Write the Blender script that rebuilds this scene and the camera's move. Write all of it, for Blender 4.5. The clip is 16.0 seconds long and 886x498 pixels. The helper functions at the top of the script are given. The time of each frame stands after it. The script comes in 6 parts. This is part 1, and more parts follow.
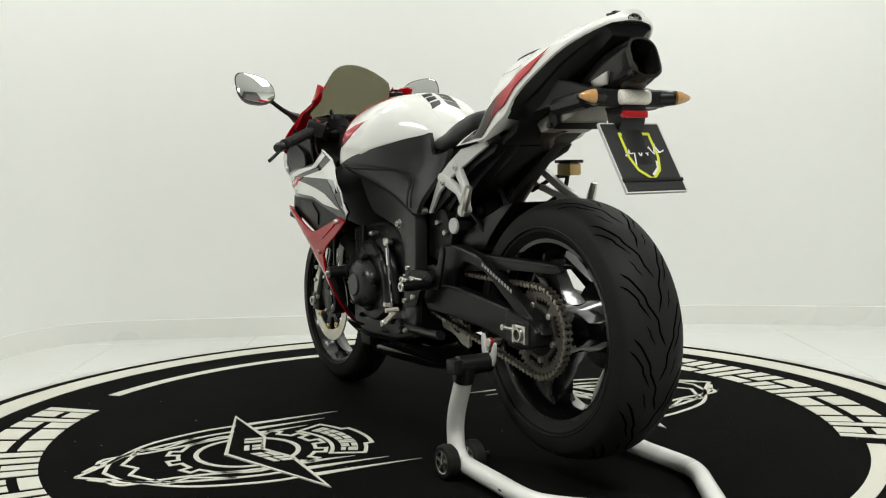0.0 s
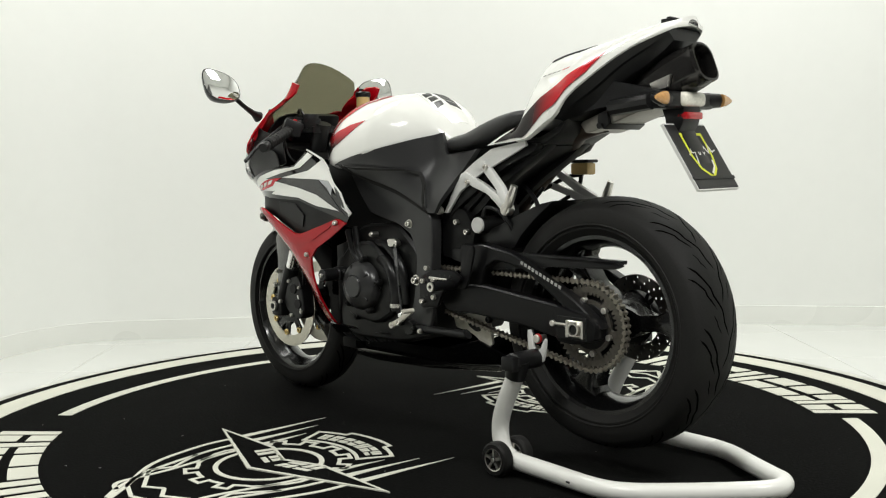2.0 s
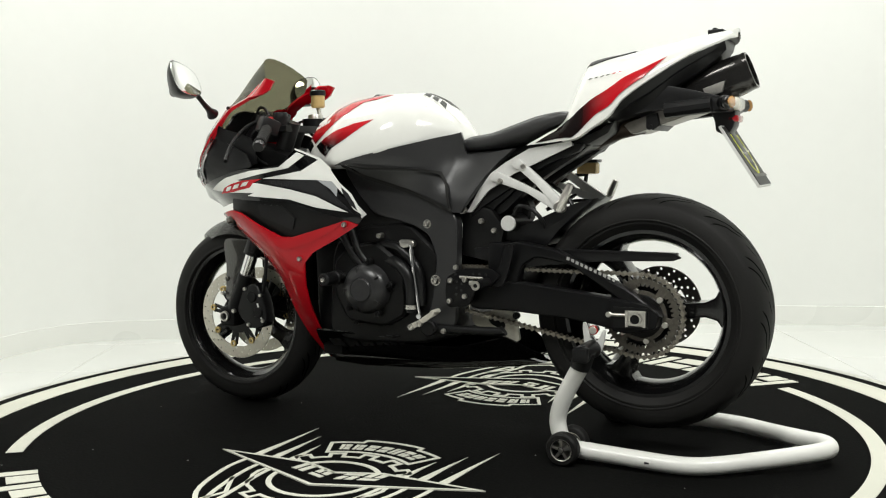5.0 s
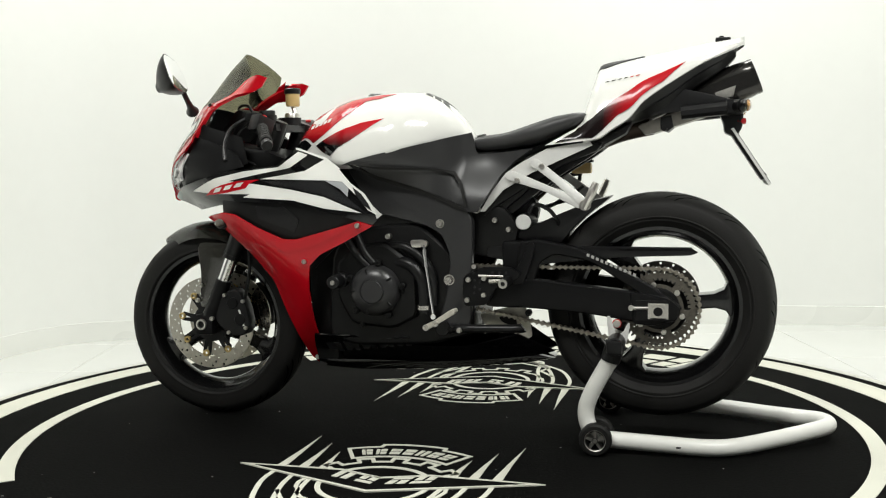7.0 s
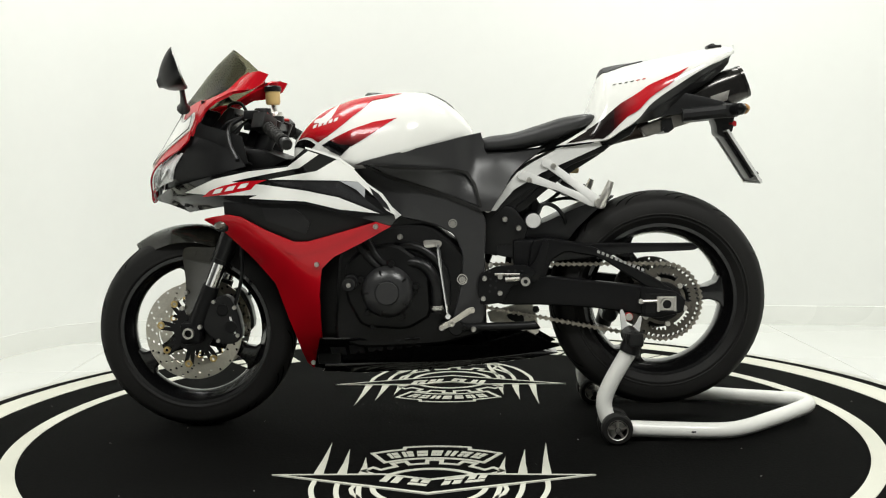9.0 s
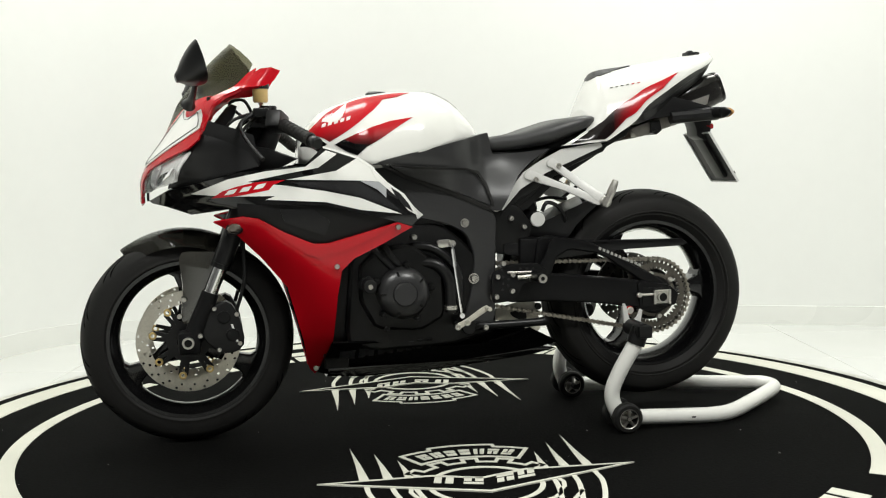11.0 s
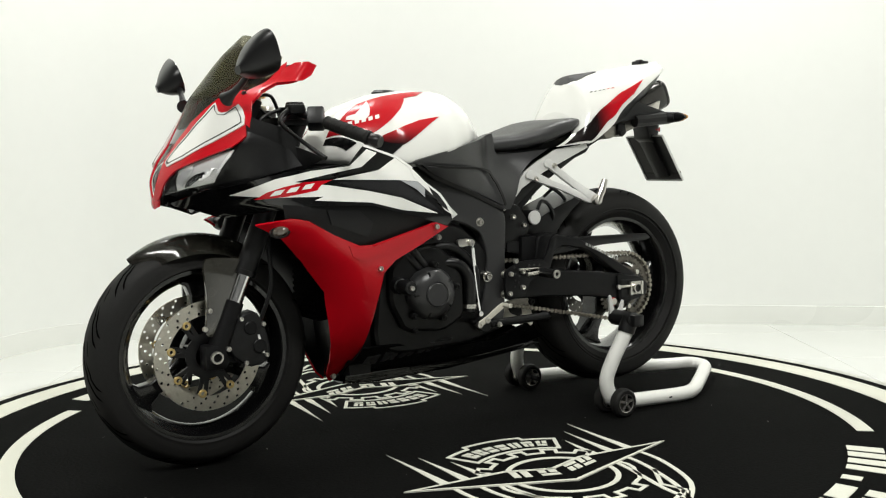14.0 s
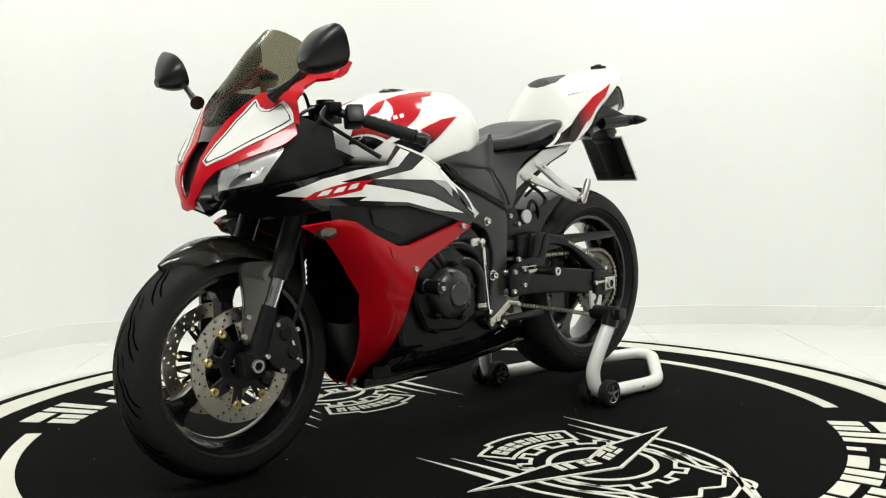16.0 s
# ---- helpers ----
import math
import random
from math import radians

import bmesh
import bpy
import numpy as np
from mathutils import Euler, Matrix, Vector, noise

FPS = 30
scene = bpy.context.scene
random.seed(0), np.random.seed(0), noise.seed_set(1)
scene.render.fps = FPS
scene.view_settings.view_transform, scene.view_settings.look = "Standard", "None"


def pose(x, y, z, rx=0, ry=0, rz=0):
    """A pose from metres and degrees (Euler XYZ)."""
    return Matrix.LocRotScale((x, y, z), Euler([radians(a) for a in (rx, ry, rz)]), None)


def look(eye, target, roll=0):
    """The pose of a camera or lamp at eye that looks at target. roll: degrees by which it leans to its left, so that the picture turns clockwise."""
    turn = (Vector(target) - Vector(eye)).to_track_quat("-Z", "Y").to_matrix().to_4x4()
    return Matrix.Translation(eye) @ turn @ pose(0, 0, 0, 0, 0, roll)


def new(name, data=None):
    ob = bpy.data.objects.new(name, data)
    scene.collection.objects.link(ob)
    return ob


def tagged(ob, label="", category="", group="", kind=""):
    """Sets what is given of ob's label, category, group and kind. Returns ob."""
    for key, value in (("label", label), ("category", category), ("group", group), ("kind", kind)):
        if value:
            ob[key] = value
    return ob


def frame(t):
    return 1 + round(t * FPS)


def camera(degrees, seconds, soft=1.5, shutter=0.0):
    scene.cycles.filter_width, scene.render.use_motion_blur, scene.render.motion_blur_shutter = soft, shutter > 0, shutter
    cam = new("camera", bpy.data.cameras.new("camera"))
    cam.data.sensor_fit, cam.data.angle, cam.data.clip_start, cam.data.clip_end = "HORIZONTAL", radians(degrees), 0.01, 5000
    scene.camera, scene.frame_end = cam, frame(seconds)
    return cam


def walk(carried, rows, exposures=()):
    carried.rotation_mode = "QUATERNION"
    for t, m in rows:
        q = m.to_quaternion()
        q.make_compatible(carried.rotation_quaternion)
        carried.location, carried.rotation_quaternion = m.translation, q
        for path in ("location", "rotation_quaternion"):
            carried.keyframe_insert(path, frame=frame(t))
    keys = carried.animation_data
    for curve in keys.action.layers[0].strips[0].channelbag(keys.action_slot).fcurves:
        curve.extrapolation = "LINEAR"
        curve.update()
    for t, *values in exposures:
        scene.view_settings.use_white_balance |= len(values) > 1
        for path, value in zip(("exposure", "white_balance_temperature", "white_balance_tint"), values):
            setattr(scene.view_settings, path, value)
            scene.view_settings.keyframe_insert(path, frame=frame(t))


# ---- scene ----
# camera: fixed on its tripod
EYE = Vector((0, -3.0068, .7808))
cam = camera(47.224, 16.0, soft=1.15)
VIEW = look(EYE, EYE + Vector((.00329, .99642, -.08444)), -.991)
walk(cam, [(0, VIEW), (16, VIEW)], exposures=[(0, -.30), (1.5, -.18), (3.5, -.08), (7, 0), (16, 0)])

# ---- world and lights ----
world = bpy.data.worlds.new("room_world")
world.use_nodes = True
world.node_tree.nodes["Background"].inputs[0].default_value = (.9, .95, 1, 1)
world.node_tree.nodes["Background"].inputs[1].default_value = .05
scene.world = world
CEILING = 3.1


def panel_lamp(x, y, sx, sy, power):
    data = bpy.data.lights.new("ceiling_panel_lamp", "AREA")
    data.shape, data.size, data.size_y, data.energy = "RECTANGLE", sx, sy, power
    data.color = (.985, .985, .95)
    lamp = new("ceiling_panel_lamp", data)
    lamp.matrix_world = pose(x, y, CEILING - .06)
    return lamp


# All panels are unseen; the front pair is strengthened as fill on the motorcycle.
LAMPS = ((-1.2, .9, 1.2, .6, 33), (1.3, .9, 1.2, .6, 47), (-1.3, -2.3, 1.2, .6, 72), (1.4, -2.3, 1.2, .6, 88))
for lamp_row in LAMPS:
    panel_lamp(*lamp_row)


# ---- materials ----
def material(name, color, rough=.5, metal=0.0, coat=0.0, vary=.08, scale=40, big=3.0, bump=0.0, spec=.5, ior=1.5):
    """Principled surface with grain and larger blotches."""
    m = bpy.data.materials.new(name)
    m.use_nodes = True
    n, l = m.node_tree.nodes, m.node_tree.links
    b = n["Principled BSDF"]
    b.inputs["Metallic"].default_value = metal
    b.inputs["Coat Weight"].default_value = coat
    b.inputs["Coat Roughness"].default_value = .05
    b.inputs["Specular IOR Level"].default_value = spec
    b.inputs["IOR"].default_value = ior
    co = n.new("ShaderNodeTexCoord")
    fine, wide = n.new("ShaderNodeTexNoise"), n.new("ShaderNodeTexNoise")
    fine.inputs["Scale"].default_value, wide.inputs["Scale"].default_value = scale, big
    fine.inputs["Detail"].default_value = 4
    for t in (fine, wide):
        l.new(co.outputs["Object"], t.inputs["Vector"])
    add = n.new("ShaderNodeMath")
    add.operation = "ADD"
    l.new(fine.outputs[0], add.inputs[0])
    l.new(wide.outputs[0], add.inputs[1])
    ramp = n.new("ShaderNodeMapRange")
    ramp.inputs["From Min"].default_value, ramp.inputs["From Max"].default_value = .6, 1.4
    ramp.inputs["To Min"].default_value, ramp.inputs["To Max"].default_value = 1 - vary, 1 + vary
    l.new(add.outputs[0], ramp.inputs["Value"])
    mix = n.new("ShaderNodeVectorMath")
    mix.operation = "SCALE"
    mix.inputs[0].default_value = color
    l.new(ramp.outputs[0], mix.inputs["Scale"])
    l.new(mix.outputs[0], b.inputs["Base Color"])
    rr = n.new("ShaderNodeMapRange")
    rr.inputs["From Min"].default_value, rr.inputs["From Max"].default_value = .3, .7
    rr.inputs["To Min"].default_value, rr.inputs["To Max"].default_value = rough * .85, min(1, rough * 1.15)
    l.new(wide.outputs[0], rr.inputs["Value"])
    l.new(rr.outputs[0], b.inputs["Roughness"])
    if bump:
        bp = n.new("ShaderNodeBump")
        bp.inputs["Strength"].default_value, bp.inputs["Distance"].default_value = bump, .002
        l.new(fine.outputs[0], bp.inputs["Height"])
        l.new(bp.outputs[0], b.inputs["Normal"])
    return m


def speckled(name, color, speck, rough, scale, amount, bump):
    """A matte cloth with sparse bright lint."""
    m = material(name, color, rough, vary=.6, scale=110, big=2.2, bump=bump, spec=.02)
    n, l = m.node_tree.nodes, m.node_tree.links
    b = n["Principled BSDF"]
    old = b.inputs["Base Color"].links[0].from_socket
    co = n.new("ShaderNodeTexCoord")
    vor = n.new("ShaderNodeTexVoronoi")
    vor.inputs["Scale"].default_value = scale
    l.new(co.outputs["Object"], vor.inputs["Vector"])
    lt = n.new("ShaderNodeMath")
    lt.operation, lt.inputs[1].default_value = "LESS_THAN", amount
    l.new(vor.outputs["Distance"], lt.inputs[0])
    mx = n.new("ShaderNodeMix")
    mx.data_type = "RGBA"
    l.new(lt.outputs[0], mx.inputs["Factor"])
    l.new(old, mx.inputs[6])
    mx.inputs[7].default_value = (*speck, 1)
    l.new(mx.outputs[2], b.inputs["Base Color"])
    return m


WALL = material("white_wall_paint", (.82, .83, .80), .55, vary=.012, scale=14, big=.7, bump=.02)
# Grey for added walls out of view, so that gloss paint reflects less white.
UNSEEN_WALL = material("unseen_grey_wall", (.13, .13, .13), .8, vary=.08, scale=30, bump=.05)
SKIRT = material("white_skirting_tile", (.80, .81, .77), .3, vary=.015, scale=9, big=1.2)
TILE = material("white_glazed_tile", (.70, .71, .68), .2, vary=.02, scale=5, big=1.0)
GROUT = material("grey_grout", (.5, .5, .46), .8)
CARPET = speckled("black_carpet", (.0046, .0047, .0044), (.4, .4, .38), .95, 11, .026, .6)
PALE = material("pale_carpet_print", (.60, .60, .52), .9, vary=.08, scale=500, big=4, bump=.3, spec=.2)
EDGE = material("scuffed_edge_trim", (.50, .50, .45), .6, vary=.35, scale=14, big=5, bump=.2)
LAMP_FRAME = material("white_lamp_frame", (.8, .8, .8), .4)
WHITE = material("pearl_white_paint", (.80, .80, .76), .16, coat=.8, vary=.01)
RED = material("candy_red_paint", (.47, .003, .010), .24, coat=.42, vary=.05, scale=300, big=2, spec=.15)
BLACK = material("gloss_black_paint", (.0026, .0026, .0028), .12, coat=.75, vary=.1, spec=.2)
GRAPHITE = material("dark_grey_paint", (.016, .016, .017), .22, coat=.4, vary=.08, scale=200)
MATTE = material("matte_black_plastic", (.0064, .0064, .0067), .34, vary=.12, scale=500, bump=.06, spec=.32)
FRAME = material("satin_black_aluminium", (.0052, .0052, .0055), .36, vary=.1, scale=300, bump=.05, spec=.2)
DARK = material("black_engine_paint", (.0036, .0036, .0036), .40, vary=.25, scale=90, bump=.1, spec=.28)
COVER = material("dark_grey_cover", (.027, .027, .0275), .34, metal=.15, vary=.15, scale=160, bump=.06)
SILVER = material("silver_painted_metal", (.62, .62, .60), .42, metal=.12, vary=.06, scale=120)
STEEL = material("brushed_steel", (.62, .60, .56), .3, metal=1, vary=.12, scale=220)
CHROME = material("bright_chrome", (.8, .8, .8), .09, metal=1, vary=.03)
DISC = material("worn_brake_steel", (.60, .57, .50), .30, metal=1, vary=.15, scale=160)
GOLD = material("gold_anodised", (.70, .52, .22), .3, metal=.9, vary=.08)
CHAIN = material("oily_chain_steel", (.32, .295, .25), .38, metal=.9, vary=.35, scale=150)
RUBBER = material("tyre_rubber", (.0125, .0122, .0115), .60, vary=.18, scale=240, big=8, bump=.12, spec=.17)
# Groove shade is put into this flat black, which the radiator shares.
FLAT_BLACK = material("groove_shade_and_radiator_black", (.0014, .0014, .0014), .95, spec=.01)
RIM = material("gloss_black_rim", (.0035, .0035, .0037), .2, coat=.45, vary=.1, spec=.3)
VINYL = material("black_seat_vinyl", (.030, .030, .0305), .40, vary=.1, scale=600, bump=.15, spec=.48)
SUEDE = material("seat_grain", (.018, .018, .019), .52, vary=.15, scale=800, bump=.2)
CARBON = material("carbon_fibre", (.027, .0255, .020), .16, coat=1, vary=.35, scale=320, big=20)
BOXSTEEL = material("brushed_exhaust_steel", (.27, .255, .23), .34, metal=.95, vary=.18, scale=90)
MUFFLER = material("smoked_muffler_shell", (.045, .043, .041), .16, metal=.8, vary=.2, scale=60)
PIPE = material("heat_tinted_pipe", (.045, .030, .022), .42, metal=.4, vary=.25, scale=25)
AMBER = material("amber_lens", (.50, .27, .10), .15, coat=.6, vary=.2, scale=120)
SMOKED = material("smoked_indicator_lens", (.09, .075, .06), .15, coat=.6, vary=.2, scale=150)
CLEAR = material("clear_ribbed_lens", (.66, .64, .56), .2, coat=.5, vary=.25, scale=180, bump=.4)
REDLENS = material("red_lens", (.35, .008, .012), .15, coat=.5, vary=.15)
FLUID = material("amber_fluid_reservoir", (.62, .44, .18), .3, vary=.12, scale=30)
MIRROR = material("mirror_glass", (.9, .9, .9), .02, metal=1, vary=0)
# Near-white, low-metal base: the chrome's bright lamp reflections are put into the colour.
REFLECTOR = material("headlight_reflector", (.88, .88, .88), .16, metal=.25, vary=.25, scale=28, bump=.3)
STAND = material("white_powder_coat", (.76, .76, .72), .3, coat=.3, vary=.03, scale=30)
LIME = material("lime_print", (.62, .66, .03), .5)
GREYPRINT = material("grey_print", (.035, .035, .037), .4)
PRINT = material("white_print", (.75, .75, .72), .5)
MARK = material("worn_grey_print", (.38, .38, .36), .5, vary=.3, scale=300)
BLACKPRINT = material("black_print", (.007, .007, .007), .5)
SPROCKET = material("dark_sprocket_steel", (.125, .115, .098), .42, metal=.8, vary=.3, scale=120)
PALEGREY = material("light_grey_graphic", (.36, .37, .38), .2, coat=.6, vary=.04)
PLASTIC = material("grained_black_plastic", (.025, .025, .0255), .34, vary=.12, scale=500, bump=.08, spec=.48)
DARKDISC = material("dark_brake_steel", (.13, .125, .115), .35, metal=.9, vary=.2, scale=140)
LINK = material("cast_link_alloy", (.58, .555, .48), .42, metal=.1, vary=.2, scale=80, bump=.1)
REDKNOB = material("red_anodised", (.55, .03, .03), .3, metal=.5)


def glass(name, tint, rough=0.0):
    m = bpy.data.materials.new(name)
    m.use_nodes = True
    n, l = m.node_tree.nodes, m.node_tree.links
    n.remove(n["Principled BSDF"])
    clear, gloss, mix, face = (n.new("ShaderNode" + k) for k in ("BsdfTransparent", "BsdfGlossy", "MixShader", "LayerWeight"))
    steep, fres = n.new("ShaderNodeMath"), n.new("ShaderNodeMath")
    face.inputs["Blend"].default_value = .5
    steep.operation, steep.inputs[1].default_value = "POWER", 4.0
    fres.operation, fres.inputs[1].default_value, fres.inputs[2].default_value = "MULTIPLY_ADD", .35, .03
    l.new(face.outputs["Facing"], steep.inputs[0])
    l.new(steep.outputs[0], fres.inputs[0])
    clear.inputs[0].default_value = (*tint, 1)
    gloss.inputs["Roughness"].default_value = rough
    l.new(fres.outputs[0], mix.inputs[0])
    l.new(clear.outputs[0], mix.inputs[1])
    l.new(gloss.outputs[0], mix.inputs[2])
    l.new(mix.outputs[0], n["Material Output"].inputs["Surface"])
    return m


def faded(name, base, end, axis, lo, hi):
    """A copy of a painted surface that fades into another colour along one axis."""
    m = base.copy()
    m.name = name
    n, l = m.node_tree.nodes, m.node_tree.links
    b = n["Principled BSDF"]
    old = b.inputs["Base Color"].links[0].from_socket
    co, split, ramp, mx = n.new("ShaderNodeTexCoord"), n.new("ShaderNodeSeparateXYZ"), n.new("ShaderNodeMapRange"), n.new("ShaderNodeMix")
    l.new(co.outputs["Object"], split.inputs[0])
    l.new(split.outputs[axis], ramp.inputs["Value"])
    ramp.interpolation_type = "SMOOTHSTEP"
    ramp.inputs["From Min"].default_value, ramp.inputs["From Max"].default_value = lo, hi
    mx.data_type = "RGBA"
    l.new(ramp.outputs[0], mx.inputs["Factor"])
    mx.inputs[6].default_value = (*end, 1)
    l.new(old, mx.inputs[7])
    l.new(mx.outputs[2], b.inputs["Base Color"])
    return m


TANKFADE = faded("red_to_black_tank_paint", RED, (.006, .003, .003), "Z", .828, .888)
TAILFADE = faded("red_to_black_tail_paint", RED, (.006, .003, .003), "X", .485, .585)
SMOKE = glass("smoked_screen", (.44, .43, .35), .22)
LENS = glass("clear_headlight_lens", (.9, .9, .9))


# ---- mesh helpers ----
def part(name, bm, mat, parent=None, label="", smooth=35):
    """Links a bmesh as one mesh object under a thing or part."""
    bmesh.ops.recalc_face_normals(bm, faces=bm.faces[:])
    me = bpy.data.meshes.new(name)
    if smooth:
        lim = math.radians(smooth)
        for f in bm.faces:
            f.smooth = True
        for e in bm.edges:
            e.smooth = len(e.link_faces) == 2 and e.calc_face_angle(0) < lim
    bm.to_mesh(me)
    bm.free()
    me.materials.append(mat)
    ob = new(name, me)
    if parent:
        ob.parent = parent
    if label:
        ob["label"] = label
    return ob


def joined(*bms):
    out = bmesh.new()
    for b in bms:
        me = bpy.data.meshes.new("tmp")
        b.to_mesh(me)
        b.free()
        out.from_mesh(me)
        bpy.data.meshes.remove(me)
    return out


def moved(bm, m):
    bmesh.ops.transform(bm, matrix=m, verts=bm.verts[:])
    return bm


def box(x0, x1, y0, y1, z0, z1, bevel=0.0, seg=2):
    bm = bmesh.new()
    bmesh.ops.create_cube(bm, size=1, matrix=Matrix.Translation(((x0 + x1) / 2, (y0 + y1) / 2, (z0 + z1) / 2)) @ Matrix.Diagonal((x1 - x0, y1 - y0, z1 - z0, 1)))
    if bevel:
        bmesh.ops.bevel(bm, geom=bm.edges[:], offset=bevel, segments=seg, affect="EDGES", profile=.6)
    return bm


def prism(pts, y0, y1, bevel=.004, seg=2):
    """An outline in (x, z), thick from y0 to y1, with rounded edges."""
    bm = bmesh.new()
    a = [bm.verts.new((x, y0, z)) for x, z in pts]
    b = [bm.verts.new((x, y1, z)) for x, z in pts]
    bm.faces.new(a)
    bm.faces.new(b[::-1])
    n = len(pts)
    for i in range(n):
        bm.faces.new((a[i], b[i], b[(i + 1) % n], a[(i + 1) % n]))
    bmesh.ops.recalc_face_normals(bm, faces=bm.faces[:])
    if bevel:
        rim = [e for e in bm.edges if abs(e.verts[0].co.y - e.verts[1].co.y) < 1e-6]
        bmesh.ops.bevel(bm, geom=rim, offset=bevel, segments=seg, affect="EDGES", profile=.6, clamp_overlap=True)
    bmesh.ops.triangulate(bm, faces=[f for f in bm.faces if len(f.verts) > 4])
    return bm


def rounded(pts, r=.3, rounds=2):
    """Cuts the corners of a closed outline."""
    for _ in range(rounds):
        out = []
        for (ax, az), (bx, bz) in zip(pts, pts[1:] + pts[:1]):
            k = r * .85
            out += [(ax + (bx - ax) * k, az + (bz - az) * k), (bx + (ax - bx) * k, bz + (az - bz) * k)]
        pts = out
    return pts


def skin(pts, place, thick, out=0.0, step=.022):
    """A panel whose outline is given in two surface coordinates; place() puts them on the body."""
    bm = bmesh.new()
    bm.faces.new([bm.verts.new((u, v, 0)) for u, v in pts])
    bmesh.ops.triangulate(bm, faces=bm.faces[:], quad_method="BEAUTY", ngon_method="BEAUTY")
    for _ in range(6):
        long = [e for e in bm.edges if e.calc_length() > step]
        if not long:
            break
        bmesh.ops.subdivide_edges(bm, edges=long, cuts=1)
        bmesh.ops.triangulate(bm, faces=[f for f in bm.faces if len(f.verts) > 3])
    for v in bm.verts:
        v.co = Vector(place(v.co.x, v.co.y))
    bmesh.ops.recalc_face_normals(bm, faces=bm.faces[:])
    bm.normal_update()
    mean = sum((f.normal.y * f.calc_center_median().y - .6 * f.normal.x * (f.calc_center_median().x < -.6) for f in bm.faces), 0.0)
    if mean < 0:
        bmesh.ops.reverse_faces(bm, faces=bm.faces[:])
        bm.normal_update()
    if out:
        for v, nrm in [(v, v.normal.copy()) for v in bm.verts]:
            v.co += nrm * out
        bm.normal_update()
    top = bm.faces[:]
    rim = [e for e in bm.edges if len(e.link_faces) == 1]
    twin = {v: bm.verts.new(v.co - v.normal * thick) for v in list(bm.verts)}
    for f in top:
        bm.faces.new([twin[v] for v in reversed(f.verts)])
    for e in rim:
        a, b = e.verts
        bm.faces.new((a, b, twin[b], twin[a]))
    return bm


def flip(bm):
    for v in bm.verts:
        v.co.y = -v.co.y
    bmesh.ops.reverse_faces(bm, faces=bm.faces[:])
    return bm


def both(name, make, mat, parent, label=""):
    """The left part and its mirrored fellow on the right."""
    return part(name, make(), mat, parent, label), part(name, flip(make()), mat, parent, label)


def smooth_line(pts, n=6):
    pts = [Vector(p) for p in pts]
    if len(pts) < 3:
        return pts
    out = []
    for i in range(len(pts) - 1):
        p0, p1, p2, p3 = pts[max(i - 1, 0)], pts[i], pts[i + 1], pts[min(i + 2, len(pts) - 1)]
        for k in range(n):
            t = k / n
            out.append(.5 * (2 * p1 + (p2 - p0) * t + (2 * p0 - 5 * p1 + 4 * p2 - p3) * t * t + (3 * p1 - p0 - 3 * p2 + p3) * t ** 3))
    return out + [pts[-1]]


def tube(pts, r, seg=12, n=6, caps=True):
    """A round bar along a smooth line; r may be a list, one for each given point."""
    line = smooth_line(pts, n)
    bm = bmesh.new()
    rings, up = [], Vector((.13, .21, 1))
    for i, p in enumerate(line):
        d = (line[min(i + 1, len(line) - 1)] - line[max(i - 1, 0)]).normalized()
        a = d.cross(up).normalized()
        b = d.cross(a)
        up = -b if b.dot(up) < 0 else b
        f = i / (len(line) - 1) * (len(pts) - 1)
        rad = r if isinstance(r, (int, float)) else r[int(f)] + (r[min(int(f) + 1, len(r) - 1)] - r[int(f)]) * (f - int(f))
        rings.append([bm.verts.new(p + rad * (math.cos(t) * a + math.sin(t) * b)) for t in (2 * math.pi * k / seg for k in range(seg))])
    for u, v in zip(rings, rings[1:]):
        for k in range(seg):
            bm.faces.new((u[k], u[(k + 1) % seg], v[(k + 1) % seg], v[k]))
    if caps:
        bm.faces.new(rings[0])
        bm.faces.new(rings[-1][::-1])
    return bm


def revolve(profile, seg=48, closed=False, axis="Y"):
    """Turns a profile of (radius, offset) round the y axis (or z)."""
    bm = bmesh.new()
    rings = []
    for r, o in profile:
        ring = []
        for k in range(seg):
            a = 2 * math.pi * k / seg
            ring.append(bm.verts.new((r * math.cos(a), o, r * math.sin(a)) if axis == "Y" else (r * math.cos(a), r * math.sin(a), o)))
        rings.append(ring)
    pairs = list(zip(rings, rings[1:])) + ([(rings[-1], rings[0])] if closed else [])
    for u, v in pairs:
        for k in range(seg):
            bm.faces.new((u[k], u[(k + 1) % seg], v[(k + 1) % seg], v[k]))
    if not closed:
        for ring in (rings[0], rings[-1]):
            if profile[rings.index(ring)][0] > 1e-4:
                bm.faces.new(ring)
    bmesh.ops.remove_doubles(bm, verts=bm.verts[:], dist=1e-6)
    return bm


def knob(x, y, z, r, h, seg=16):
    """A short round boss on the y axis with a rounded rim."""
    return moved(revolve([(r, -h / 2 + r * .12), (r * .88, -h / 2), (0, -h / 2)][::-1] + [(r, h / 2 - r * .12), (r * .88, h / 2), (0, h / 2)], seg), pose(x, y, z))


def bolt(x, y, z, r=.008, out=-1):
    """A round-headed bolt with a sunk hexagon, facing along y."""
    h = r * .7
    prof = [(0, -h * .3), (r * .5, -h * .3), (r * .5, -h), (r * .85, -h), (r, -h * .6), (r, h), (0, h)]
    bm = revolve(prof, 12)
    if out > 0:
        flip(bm)
    return moved(bm, pose(x, y, z))


